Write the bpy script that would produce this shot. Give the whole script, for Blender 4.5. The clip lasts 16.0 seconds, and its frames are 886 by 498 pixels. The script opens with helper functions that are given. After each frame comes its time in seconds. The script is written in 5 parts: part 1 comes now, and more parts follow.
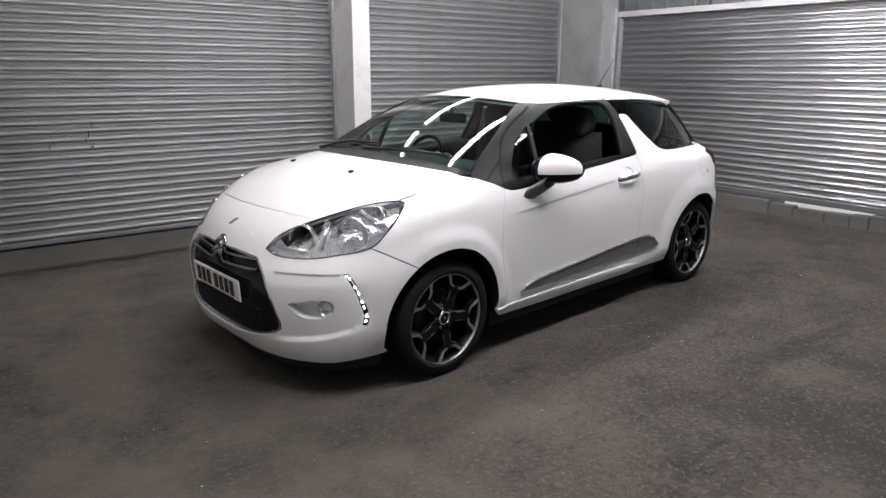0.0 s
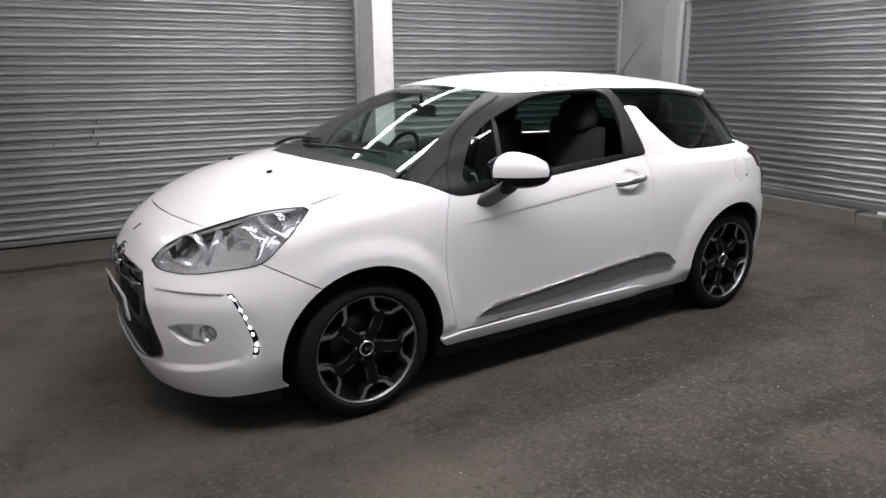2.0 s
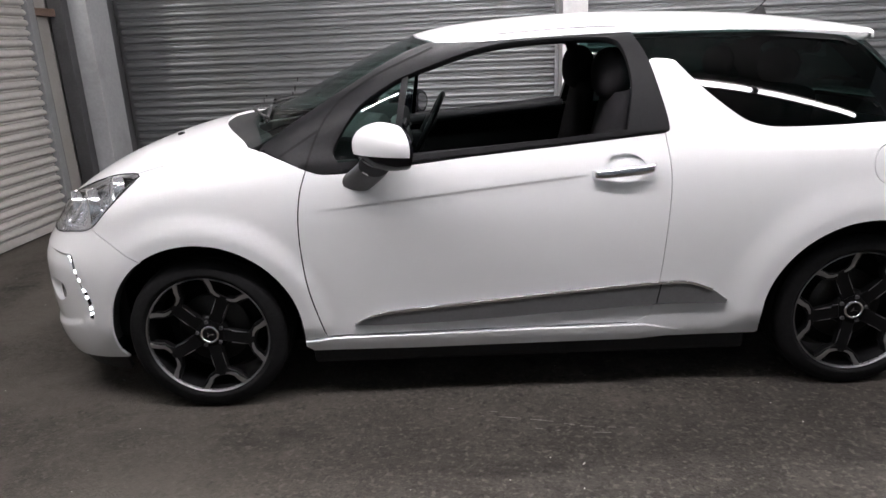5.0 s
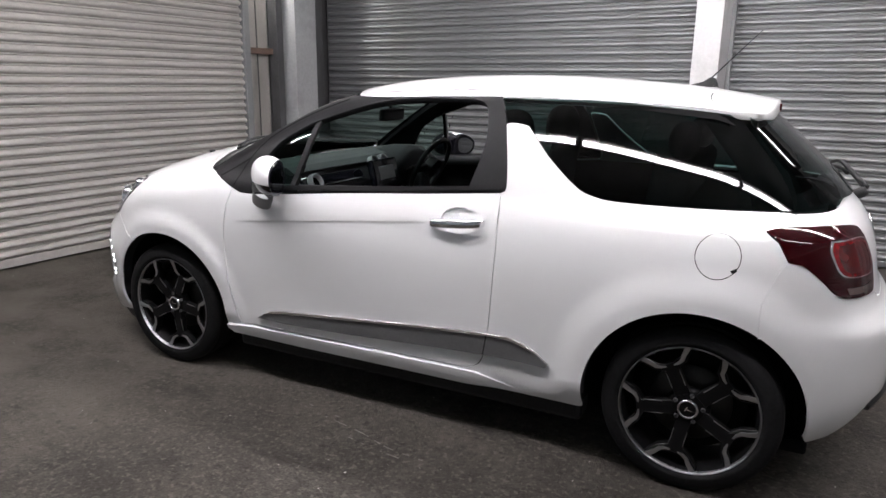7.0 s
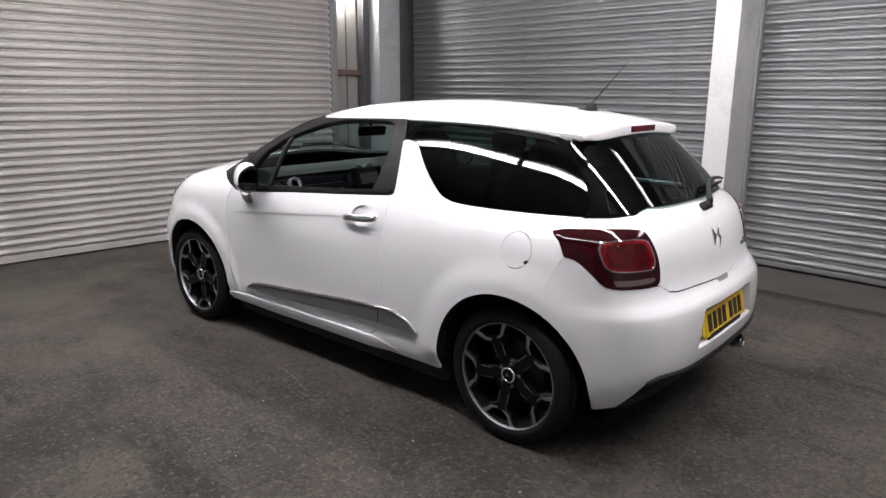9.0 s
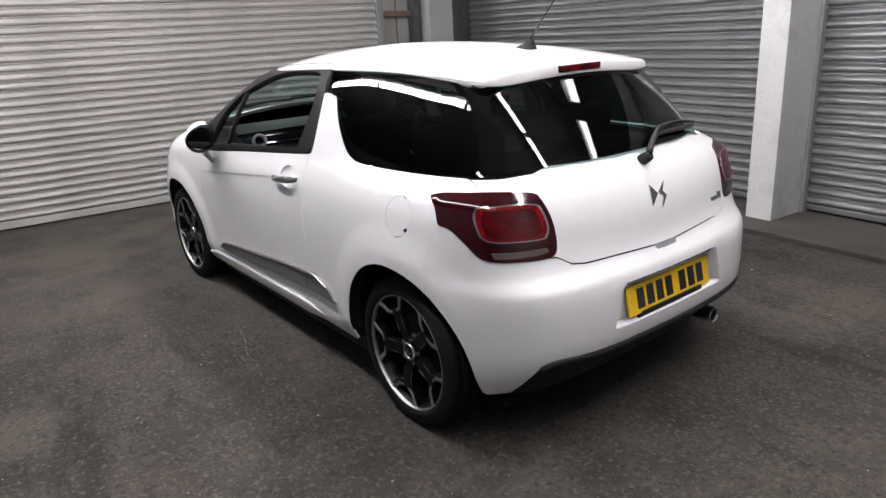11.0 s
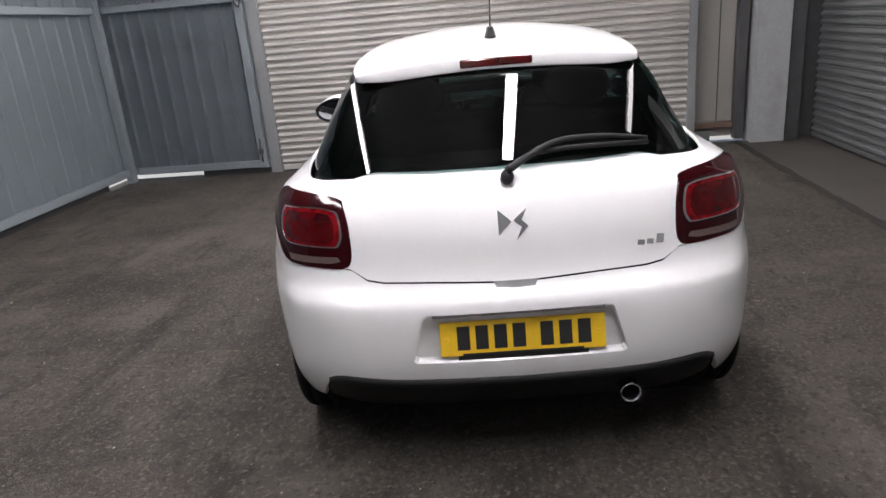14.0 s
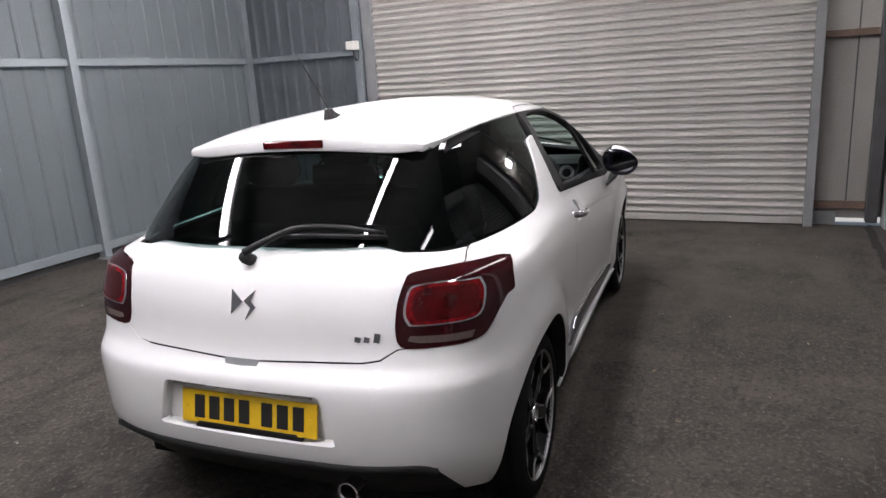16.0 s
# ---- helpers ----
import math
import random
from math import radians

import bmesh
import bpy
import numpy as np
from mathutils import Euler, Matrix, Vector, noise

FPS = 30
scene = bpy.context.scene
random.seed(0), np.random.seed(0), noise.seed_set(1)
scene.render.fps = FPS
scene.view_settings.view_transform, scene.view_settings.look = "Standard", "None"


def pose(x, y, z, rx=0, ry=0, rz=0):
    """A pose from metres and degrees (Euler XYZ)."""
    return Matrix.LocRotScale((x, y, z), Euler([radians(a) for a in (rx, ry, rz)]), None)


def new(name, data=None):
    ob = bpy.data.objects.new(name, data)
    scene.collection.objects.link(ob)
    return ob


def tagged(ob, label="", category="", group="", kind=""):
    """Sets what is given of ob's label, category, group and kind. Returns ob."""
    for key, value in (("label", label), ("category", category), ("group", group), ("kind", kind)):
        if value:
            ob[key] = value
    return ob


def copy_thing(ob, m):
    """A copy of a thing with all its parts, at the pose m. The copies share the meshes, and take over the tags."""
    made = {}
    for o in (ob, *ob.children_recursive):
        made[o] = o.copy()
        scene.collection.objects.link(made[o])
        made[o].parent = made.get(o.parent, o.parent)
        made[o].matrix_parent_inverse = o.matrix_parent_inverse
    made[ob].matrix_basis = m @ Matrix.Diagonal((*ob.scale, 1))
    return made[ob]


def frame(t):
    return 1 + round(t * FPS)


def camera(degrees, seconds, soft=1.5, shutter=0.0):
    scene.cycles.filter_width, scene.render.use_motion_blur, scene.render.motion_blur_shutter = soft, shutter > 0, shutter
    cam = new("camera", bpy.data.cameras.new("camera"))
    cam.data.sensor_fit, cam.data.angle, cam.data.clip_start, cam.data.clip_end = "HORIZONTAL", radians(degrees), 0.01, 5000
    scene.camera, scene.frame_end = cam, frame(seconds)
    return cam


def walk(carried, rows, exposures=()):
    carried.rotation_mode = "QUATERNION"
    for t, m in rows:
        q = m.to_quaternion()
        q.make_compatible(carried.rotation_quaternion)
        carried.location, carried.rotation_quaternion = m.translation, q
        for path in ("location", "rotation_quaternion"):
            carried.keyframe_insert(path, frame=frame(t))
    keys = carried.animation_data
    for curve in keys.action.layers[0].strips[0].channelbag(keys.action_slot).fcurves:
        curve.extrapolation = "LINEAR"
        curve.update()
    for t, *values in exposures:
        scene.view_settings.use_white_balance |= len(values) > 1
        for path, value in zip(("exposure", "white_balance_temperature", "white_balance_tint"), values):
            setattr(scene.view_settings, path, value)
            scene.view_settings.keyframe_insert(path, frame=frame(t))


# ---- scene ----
cam = camera(66.39, 16.0)
# seconds, place in metres, turn in degrees
PATH = [
    (0.0, -0.036, -0.039, 1.512, 75.34, -0.31, -42.14),
    (0.5, 0.078, -0.061, 1.477, 75.97, -0.27, -41.36),
    (1.0, 0.349, -0.171, 1.463, 76.33, 0.62, -37.74),
    (1.5, 0.592, -0.175, 1.446, 76.18, 1.38, -35.22),
    (2.0, 0.951, -0.060, 1.431, 75.40, 0.39, -33.44),
    (2.5, 1.222, -0.114, 1.440, 73.74, 0.91, -31.31),
    (3.0, 1.691, -0.263, 1.381, 75.00, 2.82, -22.75),
    (3.5, 2.073, -0.168, 1.366, 74.55, 1.55, -19.81),
    (4.0, 2.403, -0.061, 1.383, 73.67, 0.12, -16.83),
    (4.2, 2.522, -0.069, 1.336, 73.09, 0.77, -14.38),
    (6.3, 4.172, 0.098, 1.423, 73.00, -0.06, 20.77),
    (6.5, 4.335, 0.112, 1.435, 73.55, -0.35, 22.17),
    (7.0, 4.799, 0.042, 1.399, 76.16, -0.68, 26.42),
    (7.5, 5.173, 0.033, 1.445, 75.97, -0.18, 30.88),
    (8.0, 5.613, 0.111, 1.468, 76.03, -0.82, 36.64),
    (8.5, 5.901, 0.122, 1.457, 76.57, -0.14, 38.10),
    (9.0, 6.156, 0.129, 1.485, 76.83, -0.38, 40.68),
    (9.5, 6.273, 0.282, 1.497, 76.80, -0.34, 40.35),
    (10.0, 6.424, 0.561, 1.495, 73.55, 1.38, 44.41),
    (10.2, 6.444, 0.648, 1.494, 72.61, 1.95, 45.99),
    (12.3, 6.996, 1.728, 1.492, 72.03, 2.51, 65.11),
    (12.5, 7.027, 1.846, 1.522, 71.40, 2.39, 68.10),
    (13.0, 7.130, 2.301, 1.512, 71.92, 3.79, 74.96),
    (13.5, 7.173, 2.662, 1.511, 73.14, 5.11, 83.67),
    (14.0, 7.156, 3.036, 1.464, 71.41, 4.79, 90.93),
    (14.5, 7.165, 3.428, 1.487, 71.65, 4.44, 94.39),
    (15.0, 7.139, 3.831, 1.526, 74.56, 4.75, 100.57),
    (15.5, 6.968, 4.140, 1.486, 74.49, 3.75, 108.64),
    (16.0, 6.835, 4.523, 1.511, 75.96, 3.49, 110.71),
]
walk(cam, [(t, pose(x, y, z, rx, ry, rz)) for t, x, y, z, rx, ry, rz in PATH])

# ---- light ----
world = bpy.data.worlds.new("daylight")
scene.world = world
world.use_nodes = True
sky = world.node_tree.nodes.new("ShaderNodeTexSky")
sky.sky_type, sky.sun_disc, sky.sun_elevation, sky.sun_rotation = "NISHITA", False, radians(68), radians(180)
world.node_tree.links.new(sky.outputs["Color"], world.node_tree.nodes["Background"].inputs["Color"])
world.node_tree.nodes["Background"].inputs["Strength"].default_value = 0.12
TUBE_GLOW, LAMP_GLOW = 82.0, 200.0
sun = new("sun", bpy.data.lights.new("sun", "SUN"))
sun.data.energy, sun.data.angle, sun.data.color = 4.0, radians(.5), (1, .96, .9)
sun.matrix_basis = pose(0, 0, 20, 22, 0, 0)


# ---- materials ----
def material(name, color, rough=.5, metal=0.0, coat=0.0, spec=.5, vary=.12, scale=6.0, fine=90.0, bump=.0, bump_scale=60.0, stretch=(1, 1, 1), glow=None, dirt=None, dirt_scale=2.0, rough_vary=.08, coat_rough=.04, per_piece=0.0):
    """A surface with two scales of variation in colour and gloss, and fine relief."""
    m = bpy.data.materials.new(name)
    m.use_nodes = True
    t = m.node_tree
    n, l = t.nodes, t.links
    b = n["Principled BSDF"]
    co = n.new("ShaderNodeTexCoord")
    mp = n.new("ShaderNodeMapping")
    mp.inputs["Scale"].default_value = stretch
    l.new(co.outputs["Object"], mp.inputs["Vector"])
    big, small = n.new("ShaderNodeTexNoise"), n.new("ShaderNodeTexNoise")
    for q, s, d in ((big, scale, 4), (small, fine, 3)):
        q.inputs["Scale"].default_value, q.inputs["Detail"].default_value = s, d
        l.new(mp.outputs["Vector"], q.inputs["Vector"])
    add = n.new("ShaderNodeMath")
    add.operation = "ADD"
    l.new(big.outputs["Fac"], add.inputs[0])
    l.new(small.outputs["Fac"], add.inputs[1])
    ramp = n.new("ShaderNodeMapRange")
    ramp.inputs["From Min"].default_value, ramp.inputs["From Max"].default_value = .7, 1.3
    ramp.inputs["To Min"].default_value, ramp.inputs["To Max"].default_value = 1 - vary, 1 + vary
    l.new(add.outputs[0], ramp.inputs["Value"])
    mul = n.new("ShaderNodeVectorMath")
    mul.operation = "SCALE"
    mul.inputs[0].default_value = color
    l.new(ramp.outputs["Result"], mul.inputs["Scale"])
    out = mul.outputs["Vector"]
    if per_piece:
        info = n.new("ShaderNodeObjectInfo")
        pr = n.new("ShaderNodeMapRange")
        pr.inputs["To Min"].default_value, pr.inputs["To Max"].default_value = 1 - per_piece, 1 + per_piece
        l.new(info.outputs["Random"], pr.inputs["Value"])
        m2 = n.new("ShaderNodeVectorMath")
        m2.operation = "SCALE"
        l.new(out, m2.inputs[0])
        l.new(pr.outputs["Result"], m2.inputs["Scale"])
        out = m2.outputs["Vector"]
    if dirt:
        dn = n.new("ShaderNodeTexNoise")
        dn.inputs["Scale"].default_value, dn.inputs["Detail"].default_value, dn.inputs["Roughness"].default_value = dirt_scale, 8, .65
        l.new(co.outputs["Object"], dn.inputs["Vector"])
        dr = n.new("ShaderNodeMapRange")
        dr.inputs["From Min"].default_value, dr.inputs["From Max"].default_value = .52, .72
        l.new(dn.outputs["Fac"], dr.inputs["Value"])
        mix = n.new("ShaderNodeMix")
        mix.data_type = "RGBA"
        l.new(dr.outputs["Result"], mix.inputs["Factor"])
        l.new(out, mix.inputs["A"])
        mix.inputs["B"].default_value = (*dirt, 1)
        out = mix.outputs["Result"]
    l.new(out, b.inputs["Base Color"])
    rr = n.new("ShaderNodeMapRange")
    rr.inputs["To Min"].default_value, rr.inputs["To Max"].default_value = max(rough - rough_vary, .02), min(rough + rough_vary, 1)
    l.new(big.outputs["Fac"], rr.inputs["Value"])
    l.new(rr.outputs["Result"], b.inputs["Roughness"])
    b.inputs["Metallic"].default_value = metal
    b.inputs["Specular IOR Level"].default_value = spec
    b.inputs["Coat Weight"].default_value = coat
    b.inputs["Coat Roughness"].default_value = coat_rough
    if bump:
        bn = n.new("ShaderNodeTexNoise")
        bn.inputs["Scale"].default_value, bn.inputs["Detail"].default_value = bump_scale, 6
        l.new(mp.outputs["Vector"], bn.inputs["Vector"])
        bp = n.new("ShaderNodeBump")
        bp.inputs["Strength"].default_value, bp.inputs["Distance"].default_value = bump, .01
        l.new(bn.outputs["Fac"], bp.inputs["Height"])
        l.new(bp.outputs["Normal"], b.inputs["Normal"])
    if glow:
        b.inputs["Emission Color"].default_value = (*glow[:3], 1)
        b.inputs["Emission Strength"].default_value = glow[3]
    return m


def clear(name, tint, gloss=.02, base=.05):
    """A thin pane: tinted see-through, with the gloss of its angle."""
    m = bpy.data.materials.new(name)
    m.use_nodes = True
    n, l = m.node_tree.nodes, m.node_tree.links
    n.remove(n["Principled BSDF"])
    tr, gl, mx, fr = n.new("ShaderNodeBsdfTransparent"), n.new("ShaderNodeBsdfGlossy"), n.new("ShaderNodeMixShader"), n.new("ShaderNodeLayerWeight")
    po, ma = n.new("ShaderNodeMath"), n.new("ShaderNodeMath")
    po.operation, ma.operation = "POWER", "MULTIPLY_ADD"
    po.inputs[1].default_value = 5
    ma.inputs[1].default_value, ma.inputs[2].default_value = 1 - base, base
    tr.inputs["Color"].default_value = (*tint, 1)
    gl.inputs["Roughness"].default_value = gloss
    fr.inputs["Blend"].default_value = .5
    l.new(fr.outputs["Facing"], po.inputs[0])
    l.new(po.outputs[0], ma.inputs[0])
    l.new(ma.outputs[0], mx.inputs["Fac"])
    l.new(tr.outputs[0], mx.inputs[1])
    l.new(gl.outputs[0], mx.inputs[2])
    l.new(mx.outputs[0], n["Material Output"].inputs["Surface"])
    return m


def asphalt():
    """Rolled asphalt: pale and dark stones in a dark binder, old oil stains, dusty patches."""
    m = material("worn_asphalt", (.050, .0435, .0370), .85, spec=.3, vary=.38, scale=1.6, fine=95, bump=.9, bump_scale=130)
    n, l = m.node_tree.nodes, m.node_tree.links
    b = n["Principled BSDF"]
    old = b.inputs["Base Color"].links[0].from_socket
    co = [q for q in n if q.bl_idname == "ShaderNodeTexCoord"][0]
    def mask(scale, lo, hi, detail=8, rough=.6, shift=0.0, wide=(1, 1, 1)):
        mp, t, r = n.new("ShaderNodeMapping"), n.new("ShaderNodeTexNoise"), n.new("ShaderNodeMapRange")
        mp.inputs["Location"].default_value = (shift, shift * .7, 0)
        mp.inputs["Scale"].default_value = wide
        t.inputs["Scale"].default_value, t.inputs["Detail"].default_value, t.inputs["Roughness"].default_value = scale, detail, rough
        r.inputs["From Min"].default_value, r.inputs["From Max"].default_value = lo, hi
        l.new(co.outputs["Object"], mp.inputs["Vector"])
        l.new(mp.outputs["Vector"], t.inputs["Vector"])
        l.new(t.outputs["Fac"], r.inputs["Value"])
        return r.outputs["Result"]
    def over(under, color, fac, amount):
        k, mx = n.new("ShaderNodeMath"), n.new("ShaderNodeMix")
        k.operation = "MULTIPLY"
        k.inputs[1].default_value = amount
        mx.data_type = "RGBA"
        l.new(fac, k.inputs[0])
        l.new(k.outputs[0], mx.inputs["Factor"])
        l.new(under, mx.inputs["A"])
        mx.inputs["B"].default_value = (*color, 1)
        return mx.outputs["Result"]
    v = n.new("ShaderNodeTexVoronoi")
    v.inputs["Scale"].default_value = 95
    l.new(co.outputs["Object"], v.inputs["Vector"])
    st = n.new("ShaderNodeMapRange")
    st.inputs["From Min"].default_value, st.inputs["From Max"].default_value = .80, .98
    sep = n.new("ShaderNodeSeparateColor")
    l.new(v.outputs["Color"], sep.inputs["Color"])
    l.new(sep.outputs["Red"], st.inputs["Value"])
    c = over(old, (.12, .109, .094), st.outputs["Result"], .50)
    c = over(c, (.088, .0778, .0660), mask(.9, .48, .60, shift=3.1, rough=.75), .80)
    c = over(c, (.072, .0648, .0558), mask(5.5, .49, .62, shift=5.5, rough=.8), .70)
    c = over(c, (.020, .017, .0145), mask(1.1, .50, .64, shift=7.7, wide=(1, .55, 1), rough=.72), .72)
    c = over(c, (.017, .0145, .0125), mask(3.0, .54, .64, shift=1.3, wide=(.5, 1, 1), rough=.76), .75)
    c = over(c, (.016, .014, .012), mask(34, .54, .66, shift=2.2), .65)
    c = over(c, (.015, .0125, .0105), mask(2.2, .565, .66, shift=4.4, wide=(.22, 1, 1), rough=.7), .65)
    c = over(c, (.118, .108, .092), mask(44, .55, .66, shift=9.0), .75)
    # pale dusty tone near the pale shutter, with the front corner's light painted in
    far, near, lit_dust = n.new("ShaderNodeVectorMath"), n.new("ShaderNodeMapRange"), n.new("ShaderNodeMath")
    far.operation, lit_dust.operation = "DISTANCE", "MULTIPLY"
    far.inputs[1].default_value = (.4, 3.4, 0)
    near.interpolation_type = "SMOOTHSTEP"
    near.inputs["From Min"].default_value, near.inputs["From Max"].default_value = 3.1, 1.2
    l.new(co.outputs["Object"], far.inputs[0])
    l.new(far.outputs["Value"], near.inputs["Value"])
    l.new(near.outputs["Result"], lit_dust.inputs[0])
    l.new(mask(1.7, .36, .60, shift=6.1, rough=.7), lit_dust.inputs[1])
    c = over(c, (.108, .096, .082), lit_dust.outputs[0], .85)
    l.new(c, b.inputs["Base Color"])
    return m


PAINT = material("white_car_paint", (.77, .77, .775), .34, coat=.8, vary=.012, scale=1.2, fine=9, rough_vary=.03)
GLOSS_BLACK = material("gloss_black", (.005, .005, .008), .09, spec=.28, coat=.05, vary=.1)
SATIN_BLACK = material("satin_black_trim", (.010, .010, .011), .42, spec=.12, vary=.15, bump=.05, bump_scale=400)
BLACK_PLASTIC = material("black_plastic", (.015, .015, .016), .55, spec=.25, vary=.2, bump=.15, bump_scale=500)
LINER = material("dark_liner", (.010, .010, .0105), .9, spec=.1, vary=.2)
CHROME = material("chrome", (.78, .78, .80), .09, metal=1, vary=.04, rough_vary=.04)
# chevron chrome, the dark roof it mirrors put into its colour
CHROME_DARK = material("roof_darkened_chrome", (.42, .42, .44), .07, metal=1, vary=.05, rough_vary=.03)
DULL_CHROME = material("satin_chrome", (.55, .55, .56), .24, metal=1, vary=.06)
STRIP = material("satin_grey_strip", (.175, .175, .18), .42, metal=.45, vary=.08, scale=3)
REFLECTOR = material("lamp_reflector", (.88, .89, .91), .18, metal=.78, vary=.06, bump=.8, bump_scale=20)
CUP = material("polished_reflector", (.88, .89, .91), .09, metal=.9, vary=.04, bump=.35, bump_scale=22)
RUBBER = material("tyre_rubber", (.012, .012, .0125), .70, spec=.10, vary=.25, bump=.12, bump_scale=220)
RIM_BLACK = material("black_wheel_paint", (.006, .006, .0064), .30, spec=.12, vary=.15)
RIM_CUT = material("machined_alloy", (.44, .44, .45), .38, metal=1, vary=.05)
DISC = material("brake_disc", (.05, .048, .046), .5, metal=.8, vary=.2)
SEAT = material("dark_seat_fabric", (.024, .023, .025), .95, spec=.06, vary=.25, fine=240, bump=.3, bump_scale=500)
DASH = material("dark_dashboard", (.022, .022, .024), .7, spec=.12, vary=.15, bump=.15, bump_scale=600)
# paler than DASH: light through the windscreen is put into this grey
DASH_TOP = material("lit_dash_top", (.05, .05, .052), .75, spec=.15, vary=.12, bump=.2, bump_scale=500)
DASH_PALE = material("grey_dash_panel", (.20, .20, .21), .30, vary=.06, coat=.5)
RED_GLOW = material("bright_red_reflector", (.115, .0022, .0045), .10, spec=.3, coat=.1, vary=.8, scale=26, fine=60, bump=.25, bump_scale=45)
MIRROR = material("mirror_glass", (.45, .46, .47), .03, metal=1, vary=.02)
RED_LENS = material("red_lens", (.050, .0006, .0014), .05, spec=.4, coat=.1, vary=.6, scale=11, fine=18)
DARK_RED = material("dark_red_lens", (.022, .0008, .0020), .06, spec=.32, coat=.1, vary=.3, scale=12)
SMOKE_LENS = material("smoked_lens", (.10, .075, .07), .12, spec=.45, vary=.15)
YELLOW_PLATE = material("yellow_plate", (.80, .50, .02), .30, vary=.04)
WHITE_PLATE = material("white_plate", (.78, .78, .76), .30, vary=.04)
PRINT = material("black_print", (.015, .015, .015), .5, vary=.1)
LED = material("led", (.8, .8, .8), .3, glow=(.9, .95, 1, 13.0))
GLASS_DARK = clear("privacy_glass", (.065, .125, .114), .005, .04)
GLASS_GREEN = clear("green_tinted_glass", (.50, .64, .60), .005)
GLASS_LENS = clear("clear_lens", (.92, .93, .94), .01)

ASPHALT = asphalt()
CONCRETE = material("concrete_strip", (.053, .0475, .0425), .85, vary=.22, scale=2.5, fine=120, bump=.4, bump_scale=90, dirt=(.032, .0285, .0255), dirt_scale=1.6)
CONCRETE_PALE = material("pale_concrete", (.105, .100, .093), .85, vary=.25, scale=2.5, fine=120, bump=.4, bump_scale=90, dirt=(.06, .056, .052), dirt_scale=2.5)
SHUTTER_SHINY = material("shiny_shutter_slat", (.34, .345, .355), .34, metal=.85, vary=.07, scale=1.2, fine=12, stretch=(.3, .3, 3), per_piece=.05, rough_vary=.03)
SHUTTER = material("galvanised_shutter_slat", (.167, .171, .175), .40, metal=.5, vary=.10, scale=2.2, fine=30, stretch=(.3, .3, 3), dirt=(.135, .135, .13), dirt_scale=1.6, per_piece=.06)
SHUTTER_PALE = material("pale_shutter_slat", (.435, .417, .392), .45, metal=.1, vary=.08, scale=2.2, fine=30, dirt=(.35, .333, .31), dirt_scale=1.3, per_piece=.04)
STEEL_GREY = material("grey_painted_steel", (.20, .205, .21), .5, vary=.10, scale=3, fine=60, dirt=(.15, .152, .155), dirt_scale=2.2)
STEEL_PALE = material("pale_grey_painted_steel", (.44, .44, .44), .5, vary=.08, scale=2, fine=40, dirt=(.30, .295, .285), dirt_scale=2.0)
STEEL_MID = material("mid_grey_painted_steel", (.31, .315, .32), .5, vary=.09, scale=2, fine=40, dirt=(.23, .232, .235), dirt_scale=2.0)
CLADDING = material("blue_grey_cladding", (.188, .212, .229), .5, vary=.08, scale=1.5, fine=50, dirt=(.193, .215, .229), dirt_scale=1.5)
GATE = material("slate_grey_gate", (.165, .186, .202), .5, vary=.10, scale=1.5, fine=50, dirt=(.125, .14, .15), dirt_scale=1.8)
BEIGE = material("beige_grey_panel", (.27, .255, .24), .6, vary=.1, scale=2, fine=60, dirt=(.26, .24, .22), dirt_scale=2.5)
RUST = material("rusty_brown_rail", (.13, .085, .065), .8, vary=.3, scale=8, fine=90, bump=.3)
DARK_STEEL = material("dark_steel_guide", (.075, .075, .078), .5, metal=.4, vary=.2)
ROOF_SHEET = material("dark_roof_sheet", (.06, .06, .06), .7, vary=.08, scale=1.5)
OUTSIDE = material("yard_concrete", (.42, .41, .39), .9, vary=.15, scale=1.5)
TUBES = [material("fluorescent_tube", (.9, .9, .9), .4, glow=(1.0, .955, .985, TUBE_GLOW * k)) for k in (1.42, 1.22, .88, 1.50, .62)]
TUBES_OLD = [material("ageing_fluorescent_tube", (.9, .9, .9), .4, glow=(1.0, .95, .97, TUBE_GLOW * k)) for k in (.30, .24, .34)]
LAMP_LENS = material("bulkhead_lens", (.9, .9, .9), .4, glow=(1, .98, .95, LAMP_GLOW))
FITTING = material("white_light_fitting", (.75, .75, .75), .4, vary=.05)
SOCKET = material("white_socket_plastic", (.72, .70, .66), .4, vary=.06)
LEAF = material("dry_leaf", (.28, .22, .11), .8, vary=.3)
GRIME = material("black_grime", (.017, .0145, .0125), .9, vary=.35, scale=6, fine=60, bump=.5, bump_scale=60)
SCUFF = material("faint_scuff", (.15, .14, .125), .85, vary=.45, scale=30)
CHIP = material("pale_stone_chip", (.42, .40, .37), .8, vary=.2)


# ---- building helpers ----
def link(name, bm, mat, parent=None, label="", smooth=False, m=None):
    me = bpy.data.meshes.new(name)
    bm.to_mesh(me)
    bm.free()
    if smooth:
        me.shade_smooth()
    for q in (mat if isinstance(mat, (list, tuple)) else [mat]):
        me.materials.append(q)
    ob = new(name, me)
    if parent:
        ob.parent = parent
    if m is not None:
        ob.matrix_basis = m
    return tagged(ob, label)


def part(name, bm, mat, parent, label="", smooth=False, m=None):
    return link(name, bm, mat, parent, label, smooth, m)


